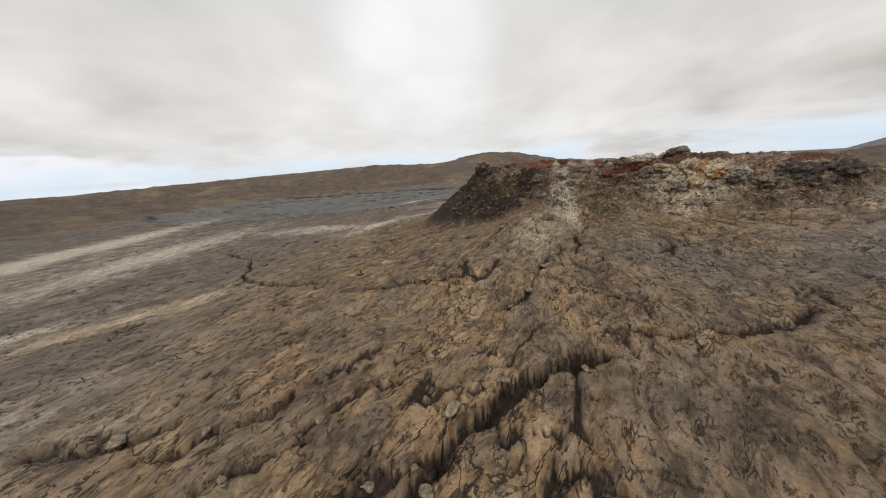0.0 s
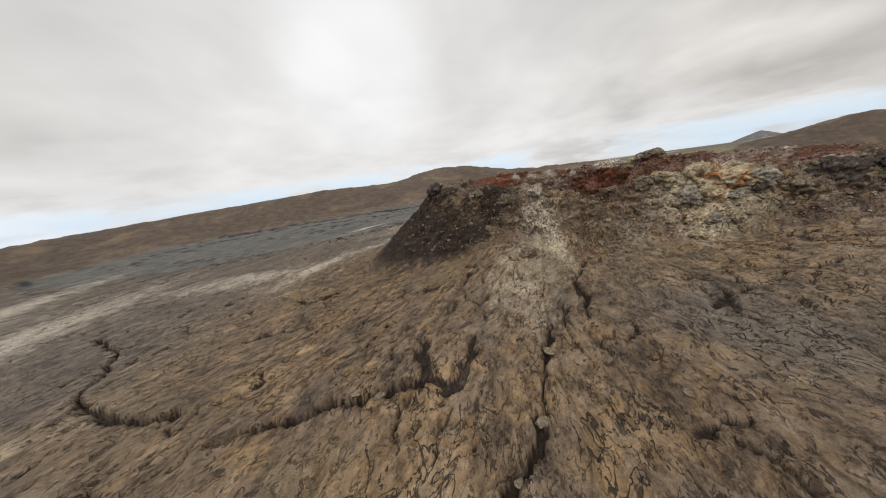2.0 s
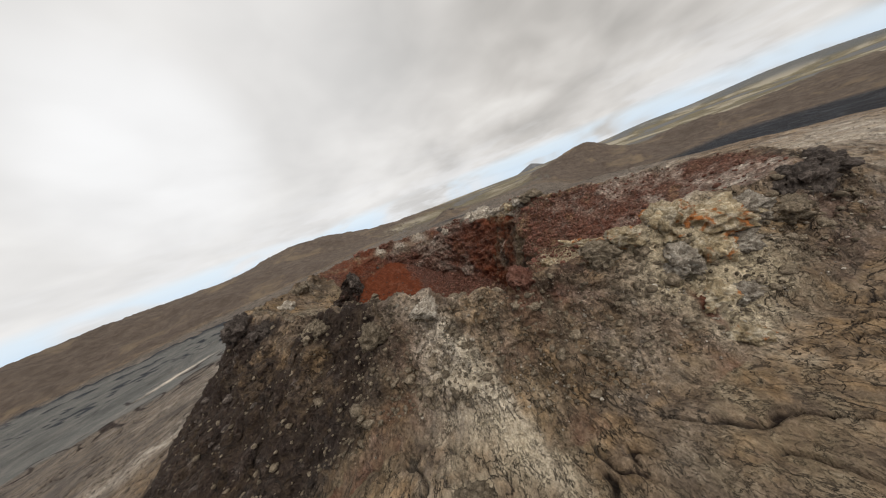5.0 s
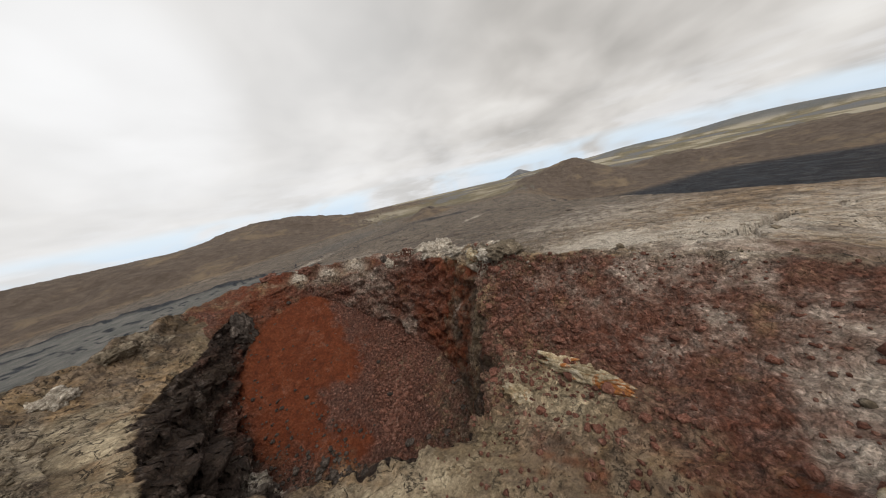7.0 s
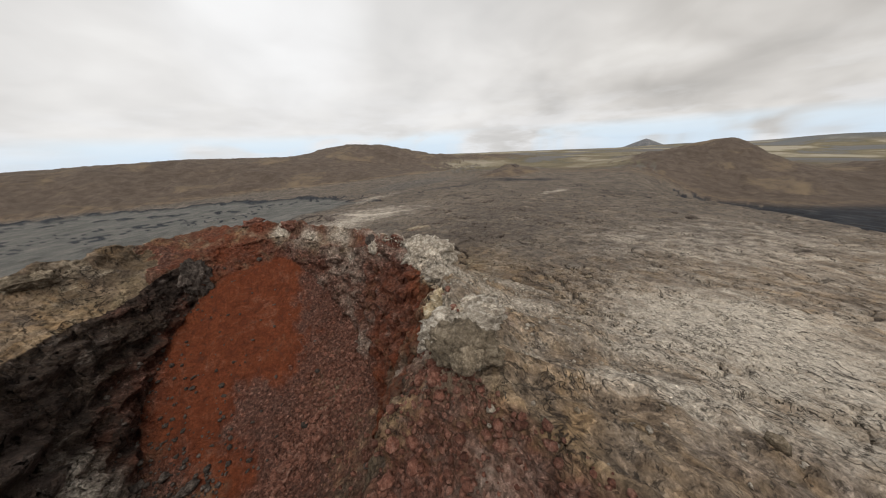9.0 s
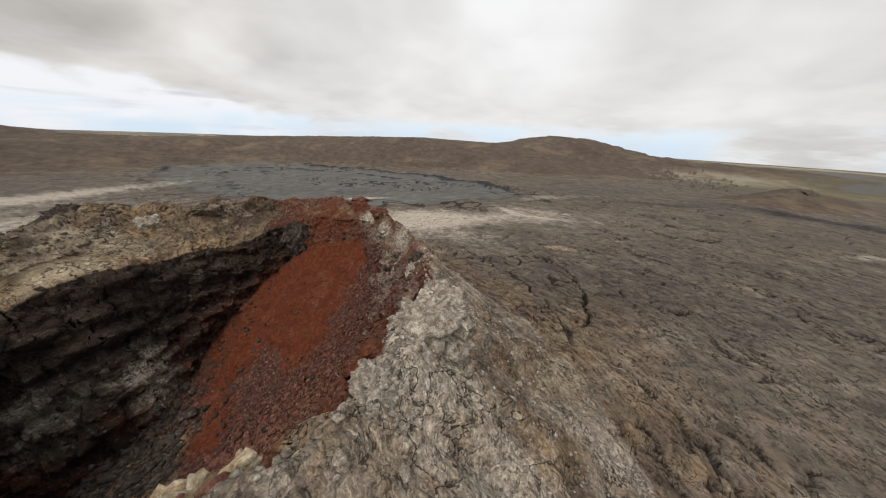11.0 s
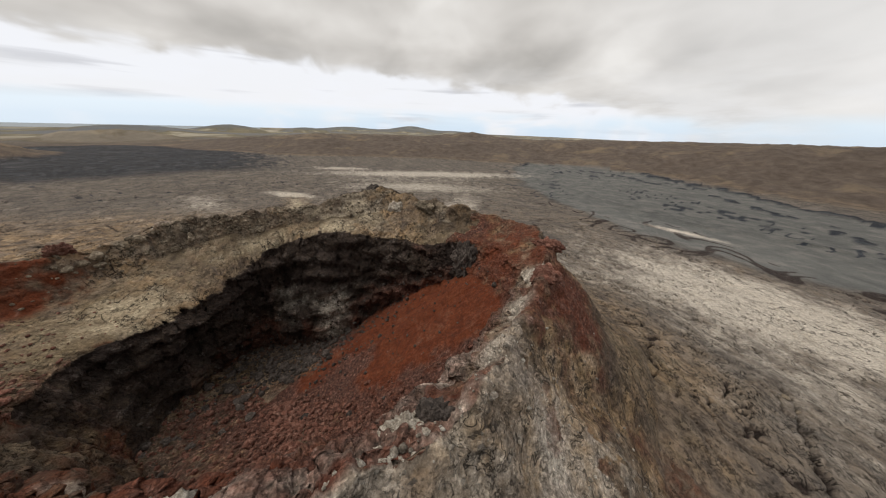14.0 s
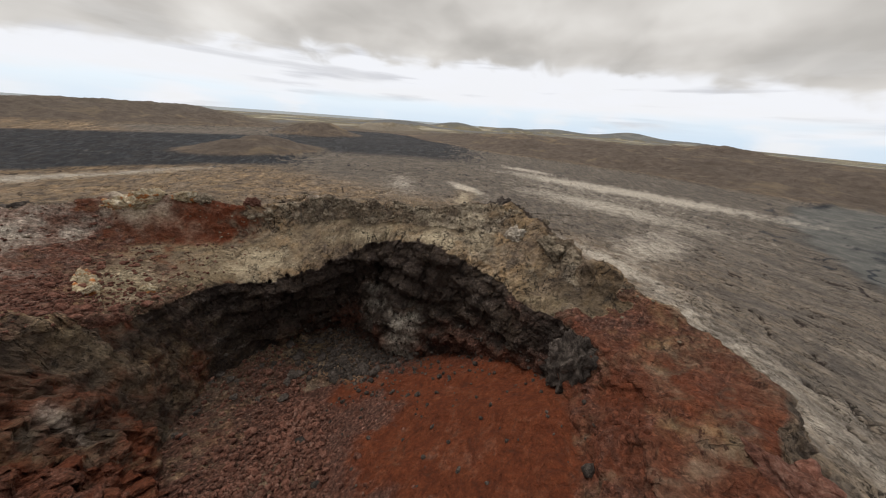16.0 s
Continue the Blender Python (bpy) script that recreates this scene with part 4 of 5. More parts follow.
    c = mix_colour(t, math_node(t, "SUBTRACT", 1.0, math_node(t, "MULTIPLY", brown, 0.7)), c, mix_colour(t, 1.0, c, ramp(t, grit, [(0.30, 0.78), (0.5, 1.02), (0.70, 1.26)]), "MULTIPLY"))
    pebble = t.nodes.new("ShaderNodeSeparateColor")
    link(t, stones.outputs["Color"], pebble.inputs[0])
    speck = ramp(t, pebble.outputs[1], [(0.0, 0.55), (0.6, 0.95), (0.9, 1.35), (1.0, 2.0)])
    loose = math_node(t, "MULTIPLY", math_node(t, "ADD", math_node(t, "MULTIPLY", gravel, 0.55), 0.15), math_node(t, "SUBTRACT", 1.0, lay.outputs["Fac"]))
    c = mix_colour(t, loose, c, mix_colour(t, 1.0, c, speck, "MULTIPLY"))
    soil = ramp(t, wide, [(0.3, (0.086, 0.067, 0.055)), (0.5, (0.125, 0.098, 0.080)), (0.7, (0.165, 0.131, 0.107))])
    streaks = rock_noise(t, co, 0.014, 9.0, 0.66, 0.5)
    soil = mix_colour(t, smooth_range(t, streaks, 0.52, 0.70), soil, (0.22, 0.168, 0.115))
    soil = mix_colour(t, math_node(t, "MULTIPLY", smooth_range(t, streaks, 0.46, 0.32), 0.6), soil, (0.078, 0.060, 0.047))
    far_n = rock_noise(t, co, 0.0036, 6.0, 0.62, 0.3)
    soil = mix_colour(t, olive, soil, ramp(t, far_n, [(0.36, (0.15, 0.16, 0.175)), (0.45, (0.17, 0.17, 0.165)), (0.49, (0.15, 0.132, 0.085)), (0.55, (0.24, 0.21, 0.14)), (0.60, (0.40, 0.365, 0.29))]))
    # distance haze painted as blue-grey over the far hills
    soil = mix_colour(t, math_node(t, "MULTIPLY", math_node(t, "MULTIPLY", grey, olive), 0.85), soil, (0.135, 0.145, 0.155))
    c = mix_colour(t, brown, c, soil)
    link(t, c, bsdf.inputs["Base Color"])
    bsdf.inputs["Roughness"].default_value = 0.92
    bsdf.inputs["Specular IOR Level"].default_value = 0.2
    smooth = math_node(t, "SUBTRACT", 1.0, math_node(t, "MAXIMUM", math_node(t, "MULTIPLY", red, 0.75), math_node(t, "MAXIMUM", math_node(t, "MAXIMUM", brown, math_node(t, "MULTIPLY", pond, 0.85)), math_node(t, "MAXIMUM", math_node(t, "MULTIPLY", grey, 0.6), math_node(t, "MULTIPLY", math_node(t, "MULTIPLY", ochre, 0.7), math_node(t, "SUBTRACT", 1.0, lay.outputs["Fac"]))))))
    crust = math_node(t, "ADD", math_node(t, "MULTIPLY", drawn, 0.5), math_node(t, "ADD", math_node(t, "MULTIPLY", rope_a, 0.38), math_node(t, "MULTIPLY", rope_b, 0.16)))
    crust = math_node(t, "ADD", math_node(t, "SUBTRACT", crust, math_node(t, "MULTIPLY", gashes, 0.7)), math_node(t, "MULTIPLY", shard, 0.18))
    h = math_node(t, "ADD", math_node(t, "MULTIPLY", crust, smooth), math_node(t, "MULTIPLY", fine, 0.34))
    h = math_node(t, "ADD", h, math_node(t, "MULTIPLY", mid, 0.5))
    lumps = math_node(t, "MULTIPLY", math_node(t, "SUBTRACT", 1.0, stones.outputs["Distance"]), math_node(t, "ADD", math_node(t, "MULTIPLY", gravel, 0.3), 0.08))
    h = math_node(t, "ADD", h, lumps)
    h = math_node(t, "ADD", h, math_node(t, "MULTIPLY", math_node(t, "MULTIPLY", streaks, brown), 14.0))
    h = math_node(t, "ADD", math_node(t, "SUBTRACT", h, math_node(t, "MULTIPLY", splits, 0.45)), math_node(t, "MULTIPLY", grit, 0.09))
    bump = t.nodes.new("ShaderNodeBump")
    bump.inputs["Strength"].default_value = 1.0
    bump.inputs["Distance"].default_value = 1.0
    link(t, h, bump.inputs["Height"])
    link(t, bump.outputs[0], bsdf.inputs["Normal"])
    return m


LAND = land_material()


def sea_material():
    m = bpy.data.materials.new("sea_water")
    m.use_nodes = True
    t = m.node_tree
    bsdf = t.nodes["Principled BSDF"]
    co = t.nodes.new("ShaderNodeTexCoord").outputs["Object"]
    n = rock_noise(t, co, 0.01, 6.0, 0.6)
    link(t, ramp(t, n, [(0.35, (0.10, 0.14, 0.17)), (0.65, (0.16, 0.20, 0.23))]), bsdf.inputs["Base Color"])
    bsdf.inputs["Roughness"].default_value = 0.35
    bump = t.nodes.new("ShaderNodeBump")
    bump.inputs["Distance"].default_value = 0.4
    link(t, n, bump.inputs["Height"])
    link(t, bump.outputs[0], bsdf.inputs["Normal"])
    return m


# ---- the land as objects ----
cell_zone = ZONE[:-1]
cell_ang = ANG[:-1]


def land_object(name, keep, parent=None):
    mesh = land_mesh(name, keep)
    mesh.materials.append(LAND)
    ob = new(name, mesh)
    ob.parent = parent
    return ob


up_amount = RISING[:-1]
cell_r = np.hypot(X - CX, Y - CY)[:-1]
owner = np.full(cell_zone.shape, -1)
strength = np.full(cell_zone.shape, 0.10)
for i, (name, hx, hy, ra, rb, turn, top, power) in enumerate(HILLS):
    g = bump_hill(X, Y, hx, hy, ra, rb, turn, power)[:-1]
    take = (g > strength) & (cell_zone >= 5)
    owner[take], strength[take] = i, g[take]
plateau = (cell_zone >= 5) & (up_amount > 0.06) & (owner < 0) & (cell_r < 1500)
sea = (cell_r > 3000) & (owner < 0) & (((cell_ang > 205) & (cell_ang < 300)) | ((cell_ang > 40) & (cell_ang < 78)))
ground = land_object("ground", (cell_zone >= 5) & (owner < 0) & ~plateau & ~sea)
tagged(ground, "grey-brown cracked lava field reaching to the horizon", "ground", kind="structure")
water = land_object("water", sea)
water.data.materials.clear()
water.data.materials.append(sea_material())
tagged(water, "pale grey sea at the horizon", "sea", kind="structure")
ridge = land_object("hill", plateau)
tagged(ridge, "long brown bare hillside behind the lava field", "hill", kind="structure")
HILL_LABELS = {"summit": "rounded brown hill with a flat top", "dark": "dark brown bare hill beside black lava", "ridge": "smooth brown ridge above the black lava valley", "cone": "low brown mound standing in the lava",
               "broad": "broad smooth brown hill beyond black lava", "mound": "low rounded brown hill at the lava's edge", "far": "hazy low hill on the far plain", "near": "small dark spatter mound in the lava field", "low": "low brown hill on the skyline"}
for i, row_h in enumerate(HILLS):
    if (owner == i).any():
        tagged(land_object("hill", owner == i), HILL_LABELS[row_h[0]], "hill", kind="structure")

crater = new("crater")
crater.location = (CX, CY, 0)
tagged(crater, "volcanic crater with red scree and black cliffs", "crater")
for name, k, label in (("floor", 0, "rust-red scree fan with dark gravel"), ("cliff", 1, "black and red layered crater wall"), ("ledge", 2, "ochre crusted ledge"), ("rim", 3, "crumbling weathered rim"), ("flank", 4, "grey-brown outer flank")):
    ob = land_object(name, cell_zone == k, crater)
    ob.matrix_parent_inverse = Matrix.Translation((-CX, -CY, 0))
    ob["label"] = label


# ---- loose rocks and outcrops ----
def rock_material(name, dark_c, mid_c, light_c, stain=None, scale=1.6):
    m = bpy.data.materials.new(name)
    m.use_nodes = True
    t = m.node_tree
    bsdf = t.nodes["Principled BSDF"]
    co = t.nodes.new("ShaderNodeTexCoord").outputs["Object"]
    info = t.nodes.new("ShaderNodeObjectInfo")
    geo = t.nodes.new("ShaderNodeNewGeometry")
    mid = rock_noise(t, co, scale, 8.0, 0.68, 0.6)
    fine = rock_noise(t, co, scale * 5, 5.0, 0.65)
    # mid and fine noise darken what they sink: shade painted into hollows
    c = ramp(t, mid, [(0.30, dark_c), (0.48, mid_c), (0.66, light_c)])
    if stain:
        c = mix_colour(t, smooth_range(t, rock_noise(t, co, scale * 0.45, 4.0, 0.6, 1.0), 0.52, 0.62), c, stain)
    vary = math_node(t, "ADD", math_node(t, "MULTIPLY", geo.outputs["Random Per Island"], 0.7), math_node(t, "MULTIPLY", info.outputs["Random"], 0.3))
    c = mix_colour(t, 0.8, c, mix_colour(t, 1.0, c, ramp(t, vary, [(0.0, 0.5), (1.0, 1.6)]), "MULTIPLY"))
    c = mix_colour(t, 0.8, c, mix_colour(t, 1.0, c, ramp(t, fine, [(0.3, 0.5), (0.5, 1.0), (0.7, 1.5)]), "MULTIPLY"))
    link(t, c, bsdf.inputs["Base Color"])
    bsdf.inputs["Roughness"].default_value = 0.9
    bsdf.inputs["Specular IOR Level"].default_value = 0.2
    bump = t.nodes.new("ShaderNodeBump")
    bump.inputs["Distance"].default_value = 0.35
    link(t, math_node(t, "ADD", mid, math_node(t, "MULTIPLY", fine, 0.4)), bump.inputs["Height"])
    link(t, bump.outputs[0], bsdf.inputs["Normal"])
    return m


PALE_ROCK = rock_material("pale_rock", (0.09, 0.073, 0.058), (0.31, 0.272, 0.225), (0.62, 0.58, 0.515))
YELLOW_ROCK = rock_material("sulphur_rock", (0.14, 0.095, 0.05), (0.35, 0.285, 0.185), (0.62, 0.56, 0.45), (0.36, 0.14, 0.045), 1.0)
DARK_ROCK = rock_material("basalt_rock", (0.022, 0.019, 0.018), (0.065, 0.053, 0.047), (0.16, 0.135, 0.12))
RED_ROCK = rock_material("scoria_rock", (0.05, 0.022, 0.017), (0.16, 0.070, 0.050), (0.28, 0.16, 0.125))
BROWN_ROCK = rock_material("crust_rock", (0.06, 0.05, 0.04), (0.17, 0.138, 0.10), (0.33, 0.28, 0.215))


def surface(x, y):
    """Height of the land's sheet at a place of the plan, by its nearest corner."""
    d = math.degrees(math.atan2(y - CY, x - CX)) % 360
    k = int(round(d / 360 * TURNS)) % TURNS
    cols = [(k + o) % TURNS for o in (-2, -1, 0, 1, 2)]
    dist = (X[:, cols] - x) ** 2 + (Y[:, cols] - y) ** 2
    i, j = np.unravel_index(np.argmin(dist), dist.shape)
    return float(Z[i, cols[j]])


def ico(level):
    bm = bmesh.new()
    bmesh.ops.create_icosphere(bm, subdivisions=level, radius=1.0)
    v = np.array([p.co[:] for p in bm.verts])
    f = np.array([[p.index for p in face.verts] for face in bm.faces])
    bm.free()
    return v, f


ICO = {k: ico(k) for k in (1, 2, 3, 4, 5)}


def mesh_from(name, v, f, smooth=False):
    mesh = bpy.data.meshes.new(name)
    n = f.shape[1]
    mesh.vertices.add(len(v))
    mesh.vertices.foreach_set("co", v.astype(np.float32).ravel())
    mesh.loops.add(f.size)
    mesh.loops.foreach_set("vertex_index", f.astype(np.int32).ravel())
    mesh.polygons.add(len(f))
    mesh.polygons.foreach_set("loop_start", (np.arange(len(f)) * n).astype(np.int32))
    mesh.update(calc_edges=True)
    if smooth:
        mesh.polygons.foreach_set("use_smooth", np.ones(len(f), bool))
    return mesh


def craggy(size, seed, level=4, rugged=1.0):
    """An irregular block: a ball cut by planes and broken up by ridged noise."""
    rng = np.random.default_rng(seed)
    v, f = ICO[level]
    v = v.copy()
    for _ in range(7):
        n = rng.normal(size=3)
        n /= np.linalg.norm(n)
        d = rng.uniform(0.45, 0.8)
        over = np.maximum(v @ n - d, 0)
        v -= over[:, None] * n * 0.85
    o = rng.uniform(-50, 50, 3)
    p = v * 1.5 + o
    shift = 0.34 * (ridged(p[:, 0], p[:, 1], p[:, 2], 4, 0.55) - 0.5) + 0.16 * fbm(p[:, 0] * 2.7, p[:, 1] * 2.7, p[:, 2] * 2.7, 3, 0.6)
    v = v * (1 + rugged * shift)[:, None]
    return v * np.array(size), f


def rock(name, x, y, size, seed, material, label, group="", level=4, sink=0.35, turn=0.0, category="rock"):
    v, f = craggy(size, seed, level)
    mesh = mesh_from(name, v, f, level > 3)
    mesh.materials.append(material)
    ob = new(name, mesh)
    ob.matrix_world = pose(x, y, surface(x, y) + size[2] * (1 - 2 * sink), 0, 0, turn)
    if category == "outcrop" and max(size) > 1.9 and level == 5:
        rng = np.random.default_rng(seed + 5)
        for _ in range(5):
            d = rng.uniform(0, 2 * math.pi)
            k = rng.uniform(0.28, 0.45)
            bv, bf = craggy(tuple(k * q for q in size), int(rng.integers(1e6)), 3)
            block = new("block", mesh_from("block", bv, bf, True))
            block.data.materials.append(material)
            block.parent = ob
            block.location = (0.72 * size[0] * math.cos(d), 0.72 * size[1] * math.sin(d), size[2] * rng.uniform(0.2, 0.55))
            block.rotation_euler = tuple(rng.uniform(-0.6, 0.6, 3))
    return tagged(ob, label, category, group)


# outcrops on the rim
for x, y, size, material, label in (
        (80.8, 97.5, (2.2, 3.4, 1.1), PALE_ROCK, "pale yellowish crumbling outcrop on the crater rim"),
        (79.0, 94.0, (1.8, 2.2, 1.2), BROWN_ROCK, "brown crusted outcrop above red gravel slope"),
        (80.8, 101.5, (1.9, 2.4, 1.7), YELLOW_ROCK, "yellow-stained outcrop on the narrow rim"),
        (85.0, 117.6, (2.3, 3.6, 2.0), PALE_ROCK, "white-grey blocky outcrop on the rim"),
        (84.6, 121.8, (1.8, 2.4, 1.5), PALE_ROCK, "white-grey blocky outcrop on the rim"),
        (83.6, 110.2, (1.4, 2.0, 1.1), PALE_ROCK, "pale crusted knob on the rim"),
        (78.6, 129.5, (1.4, 2.0, 1.5), PALE_ROCK, "pale broken knob on the sharp rim"),
        (77.6, 131.6, (0.9, 1.2, 1.0), DARK_ROCK, "dark pointed knob on the sharp rim"),
        (45.0, 140.6, (2.2, 2.0, 3.6), DARK_ROCK, "black jagged end of the crater cliff"),
        (61.0, 62.6, (3.2, 2.6, 2.0), YELLOW_ROCK, "yellow and orange stained outcrop on the rim"),
        (58.0, 65.0, (2.4, 2.2, 1.8), YELLOW_ROCK, "yellow and orange stained outcrop on the rim"),
        (63.5, 60.2, (2.2, 2.0, 1.6), PALE_ROCK, "pale sulphur-crusted outcrop on the rim"),
        (53.6, 67.6, (1.7, 1.5, 1.3), YELLOW_ROCK, "orange-stained crumbling block on the rim"),
        (55.4, 64.0, (1.9, 1.6, 1.5), PALE_ROCK, "white crusted block on the stained outer slope"),
        (57.4, 61.8, (2.0, 1.6, 1.5), YELLOW_ROCK, "yellow sulphur-stained block on the outer slope"),
        (54.2, 61.6, (1.6, 1.4, 1.3), YELLOW_ROCK, "orange and white stained block on the outer slope"),
        (56.0, 60.0, (1.7, 1.4, 1.2), PALE_ROCK, "white crusted block on the stained outer slope"),
        (60.0, 60.6, (1.9, 1.5, 1.4), PALE_ROCK, "pale sulphur-crusted block on the outer slope"),
        (52.6, 59.6, (1.4, 1.2, 1.0), YELLOW_ROCK, "yellow-green stained block low on the slope"),
        (51.2, 69.6, (1.8, 1.5, 1.2), BROWN_ROCK, "brown crumbling block on the rim"),
        (72.5, 56.0, (2.8, 2.0, 1.8), DARK_ROCK, "dark overhanging lump on the outer slope"),
        (79.0, 54.6, (2.8, 2.0, 1.7), DARK_ROCK, "dark overhanging lump on the outer slope"),
        (67.0, 57.5, (2.0, 1.8, 1.5), BROWN_ROCK, "brown weathered block on the outer slope"),
        (17.5, 121.0, (3.0, 2.6, 2.4), DARK_ROCK, "dark craggy rib on the outer flank"),
        (20.5, 114.0, (2.4, 2.2, 2.2), DARK_ROCK, "dark craggy rib on the outer flank"),
        (26.5, 100.5, (2.2, 2.0, 1.8), BROWN_ROCK, "brown craggy knob on the rim"),
        (31.0, 90.0, (1.8, 1.6, 1.5), BROWN_ROCK, "brown craggy knob on the rim"),
        (36.5, 84.0, (1.8, 1.6, 1.3), PALE_ROCK, "pale crumbling knob at the head of a lava chute"),
        (28.0, 72.5, (1.8, 1.5, 1.2), BROWN_ROCK, "brown spatter lump beside a dark hollow"),
        (45.5, 76.5, (1.5, 1.4, 1.2), RED_ROCK, "reddish scoria knob on the rim"),
        (66.0, 85.0, (1.8, 1.4, 1.2), YELLOW_ROCK, "ochre crusted block at the chasm's edge"),
        (70.5, 80.5, (4.4, 1.1, 1.0), YELLOW_ROCK, "long ochre-grey rock rib standing in red gravel"),
        (62.0, 147.5, (2.0, 1.5, 1.0), RED_ROCK, "red scoria knob on the rim"),
        (54.0, 151.5, (2.2, 1.6, 1.1), RED_ROCK, "red scoria knob on the rim"),
        (30.0, 134.0, (2.2, 1.8, 1.3), BROWN_ROCK, "brown lichen-pale block on the rim"),
        (26.0, 127.0, (2.0, 1.6, 1.3), PALE_ROCK, "pale crusted block on the rim"),
        (332.0, 428.0, (14.0, 7.0, 4.0), DARK_ROCK, "dark spatter mound in the lava field"),
        (66.0, 268.0, (7.0, 3.0, 1.8), DARK_ROCK, "dark broken slab in the lava field"),
        (107.0, 198.5, (5.0, 2.0, 0.8), BROWN_ROCK, "rust-brown broken slab in the lava field")):
    rock("rock_outcrop", x, y, size, int(x * 13 + y * 7), material, label, "outcrops on the rim" if y < 190 else "slabs in the lava field", 5 if y < 190 else 4, 0.86 if x > 79.5 and 95 < y < 112 else 0.74 if x > 82 and y < 120 else 0.76 if y < 70 and x < 62 else 0.66 if y < 70 else 0.62, (x * 37) % 360, "outcrop")

# boulders that rolled into the crater and down its flanks
pick = np.random.default_rng(21)


def places(count, zone_k, low, high, rows_from=0.0, rows_to=1.0):
    a, b = int((zone == zone_k).argmax()), int((zone == zone_k).sum())
    out = []
    while len(out) < count:
        d = pick.uniform(low, high) % 360
        i = a + int(b * pick.uniform(rows_from, rows_to))
        j = int(d / 360 * TURNS) % TURNS
        out.append((float(X[i, j]), float(Y[i, j])))
    return out


for count, zone_k, low, high, r_from, r_to, big, material, label, group in (
        (46, 0, 12, 58, 0.3, 0.95, 0.26, RED_ROCK, "reddish-grey boulder lying on red scree", "boulders on the scree"),
        (34, 0, 138, 250, 0.3, 1.0, 0.5, DARK_ROCK, "dark basalt boulder at the foot of the cliff", "boulders under the cliff"),
        (26, 0, 255, 350, 0.3, 1.0, 0.5, DARK_ROCK, "dark boulder on the crater floor", "boulders under the cliff"),
        (40, 2, 285, 335, 0.1, 1.0, 0.35, RED_ROCK, "maroon stone on the gravel slope", "stones on the gravel slope"),
        (40, 4, 190, 300, 0.0, 0.8, 0.45, BROWN_ROCK, "brown loose block on the outer flank", "blocks on the flank"),
        (24, 4, 120, 190, 0.1, 1.0, 0.5, DARK_ROCK, "dark loose block on the steep flank", "blocks on the flank"),
        (30, 4, -20, 60, 0.0, 0.7, 0.28, PALE_ROCK, "pale loose block on the outer flank", "blocks on the flank"),
        (24, 3, 150, 260, 0.0, 1.0, 0.5, BROWN_ROCK, "brown crumbling block on the ledge", "blocks on the rim")):
    for x, y in places(count, zone_k, low, high, r_from, r_to):
        k = big * pick.uniform(0.6, 1.7)
        rock("boulder", x, y, (k * pick.uniform(0.8, 1.3), k, k * pick.uniform(0.6, 0.9)), int(pick.integers(1e6)), material, label, group, 2, 0.34, pick.uniform(0, 360), "boulder")


for half, deep, way in CRACKS:
    for (ax, ay), (bx, by) in zip(way, way[1:]):
        for _ in range(max(1, int(math.hypot(bx - ax, by - ay) / 9))):
            u, side = pick.uniform(), pick.choice((-1, 1)) * half * pick.uniform(0.3, 1.4)
            long = math.hypot(bx - ax, by - ay)
            x, y = ax + u * (bx - ax) - side * (by - ay) / long, ay + u * (by - ay) + side * (bx - ax) / long
            k = pick.uniform(0.35, 0.8) * min(1.0, 0.4 + half * 0.5)
            rock("lava_slab", x, y, (k * 1.5, k, k * 0.42), int(pick.integers(1e6)), BROWN_ROCK, "broken grey-brown crust slab beside a crack", "slabs along the cracks", 2, 0.3, pick.uniform(0, 360), "lava slab")


def gravel(name, label, material, specs):
    """Uncountable small stones as one mesh."""
    v0, f0 = ICO[1]
    vs, fs, n = [], [], 0
    for count, zone_k, low, high, r_from, r_to, size in specs:
        a, b = int((zone == zone_k).argmax()), int((zone == zone_k).sum())
        i = a + (b * pick.uniform(r_from, r_to, count) ** 0.8).astype(int)
        i = np.minimum(i, a + b - 1)
        j = (((low + high) / 2 + (high - low) * 0.27 * pick.normal(0, 1, count)) / 360 * TURNS).astype(int) % TURNS
        c = np.stack([X[i, j], Y[i, j], Z[i, j]], 1) + pick.normal(0, 0.12, (count, 3)) * (1, 1, 0.1)
        k = size * np.exp(pick.normal(0, 0.45, count))
        for m in range(count):
            q = v0 * pick.uniform(0.65, 1.25, (len(v0), 1)) * (k[m] * pick.uniform(0.7, 1.3, 3) * (1, 1, 0.75))
            t = pick.uniform(0, 6.28)
            q = np.stack([q[:, 0] * math.cos(t) - q[:, 1] * math.sin(t), q[:, 0] * math.sin(t) + q[:, 1] * math.cos(t), q[:, 2]], 1)
            vs.append(q + c[m] + (0, 0, k[m] * 0.35))
            fs.append(f0 + n)
            n += len(v0)
    mesh = mesh_from(name, np.concatenate(vs), np.concatenate(fs))
    mesh.materials.append(material)
    return tagged(new(name, mesh), label, "gravel", kind="stuff")


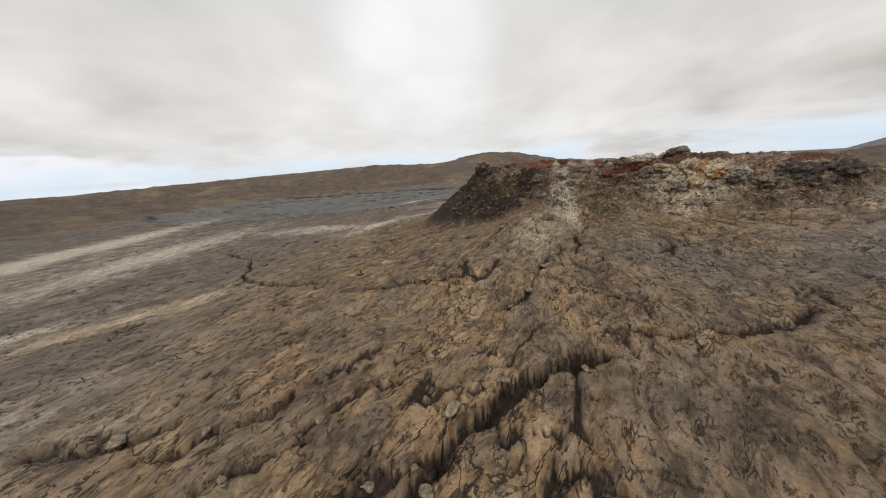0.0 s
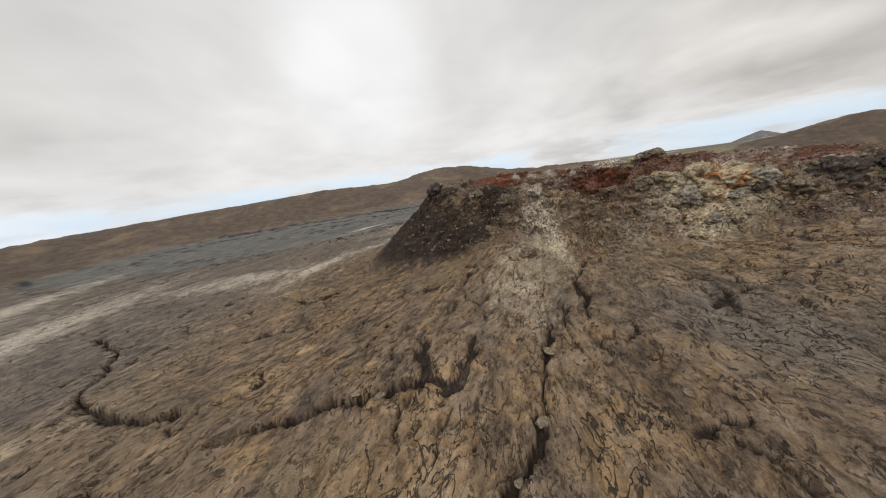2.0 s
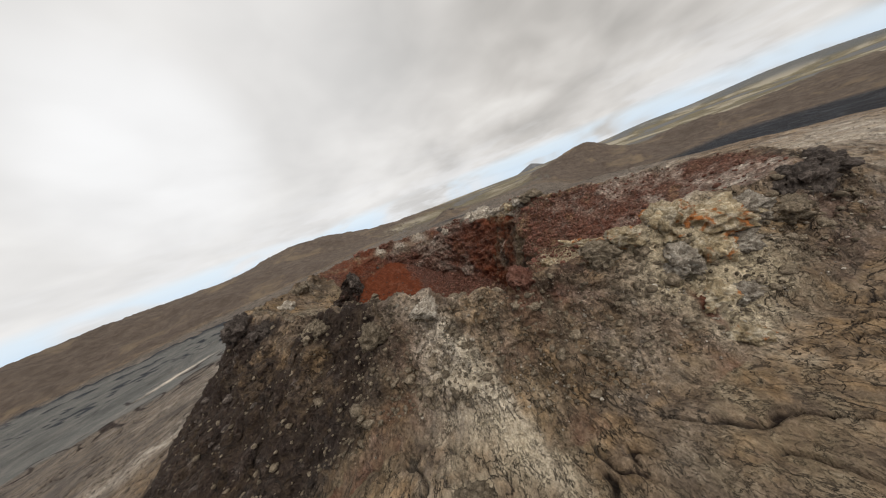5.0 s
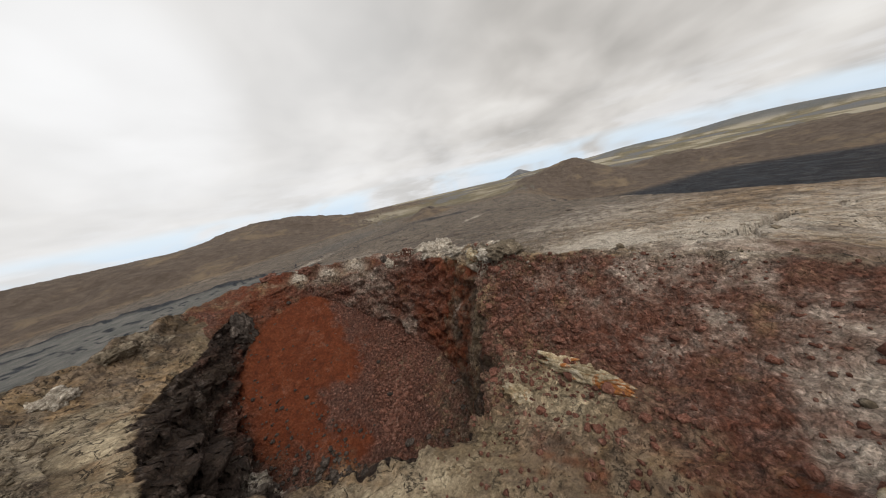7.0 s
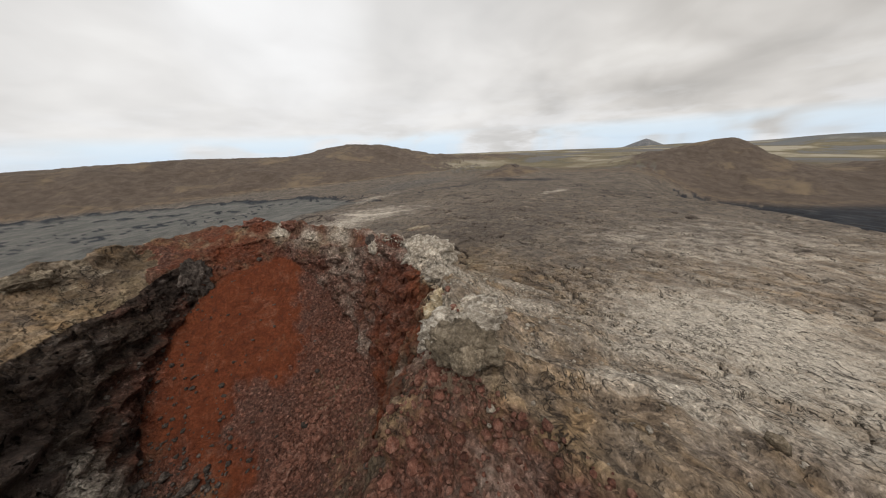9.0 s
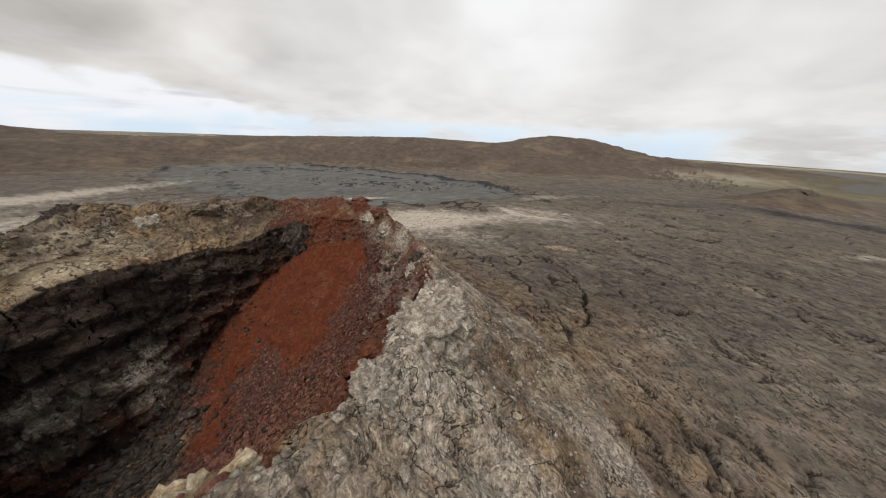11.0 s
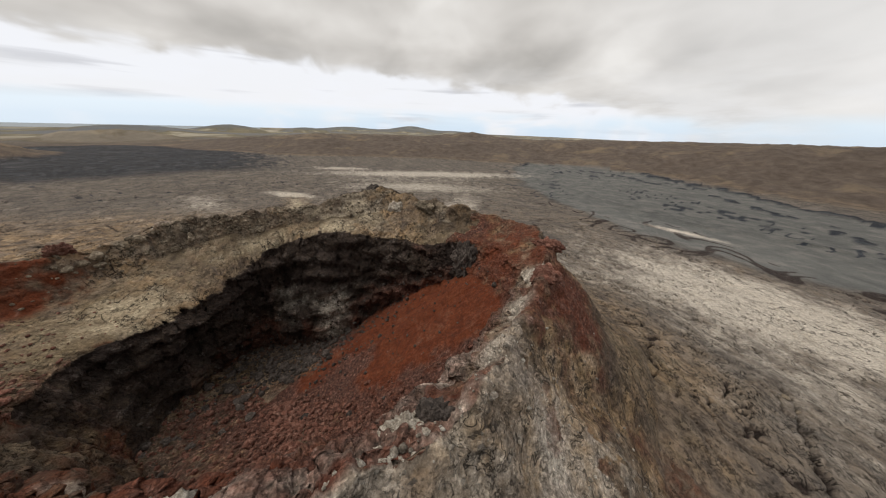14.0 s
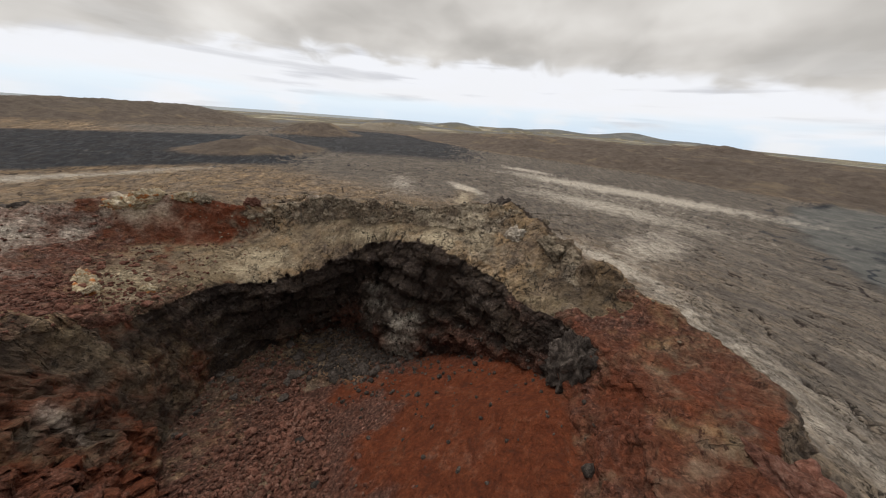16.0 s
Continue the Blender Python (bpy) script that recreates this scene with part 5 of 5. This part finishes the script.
gravel("gravel", "dark red scoria gravel spread over the scree", RED_ROCK, [(2600, 0, 12, 64, 0.1, 1.0, 0.17), (1500, 2, 280, 340, 0.0, 1.0, 0.15), (900, 3, 285, 340, 0.0, 1.0, 0.14), (700, 0, 250, 360, 0.1, 1.0, 0.16)])
gravel("gravel", "dark basalt rubble under the cliff", DARK_ROCK, [(1500, 0, 100, 260, 0.1, 1.0, 0.2), (300, 1, 110, 260, 0.0, 0.3, 0.22)])
gravel("gravel", "brown-grey loose stones on the crater's flank", BROWN_ROCK, [(2200, 4, 180, 310, 0.0, 0.75, 0.17), (350, 4, 120, 180, 0.0, 1.0, 0.18), (700, 3, 140, 270, 0.0, 1.0, 0.18)])
gravel("gravel", "pale loose stones on the crater's flank", PALE_ROCK, [(1500, 4, -25, 60, 0.0, 0.9, 0.11), (500, 3, -20, 50, 0.0, 1.0, 0.16), (500, 4, 225, 305, 0.0, 0.9, 0.10)])


# ---- the far pyramid-shaped mountain ----
def far_mountain():
    rng = np.random.default_rng(5)
    n_a, n_r = 72, 26
    a = np.arange(n_a) * 2 * math.pi / n_a
    u = np.linspace(0, 1, n_r)[:, None]
    spur = 0.16 * fbm(np.cos(a) * 2.4, np.sin(a) * 2.4, 3 + 0 * a, 4)[None, :]
    r = 260 * u * (1 + spur * u)
    z = 112 * (1 - u) ** 0.92 * (1 + 0.5 * spur * u * (1 - u) * 4) - 6 * u
    x, y = r * np.cos(a), r * np.sin(a)
    v = np.stack([x, y, z + 0 * x], -1).reshape(-1, 3)
    i, j = np.meshgrid(np.arange(n_r - 1), np.arange(n_a), indexing="ij")
    j2 = (j + 1) % n_a
    f = np.stack([i * n_a + j, (i + 1) * n_a + j, (i + 1) * n_a + j2, i * n_a + j2], -1).reshape(-1, 4)
    mesh = mesh_from("mountain", v, f, True)
    # blue-grey base colour with the distance haze in it
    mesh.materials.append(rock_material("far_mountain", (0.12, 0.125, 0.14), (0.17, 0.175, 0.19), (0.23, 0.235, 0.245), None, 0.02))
    ob = new("mountain", mesh)
    ob.location = (3560, 2260, surface(3560, 2260) - 2)
    tagged(ob, "far blue-grey pyramid-shaped mountain on the horizon", "mountain", kind="structure")


far_mountain()
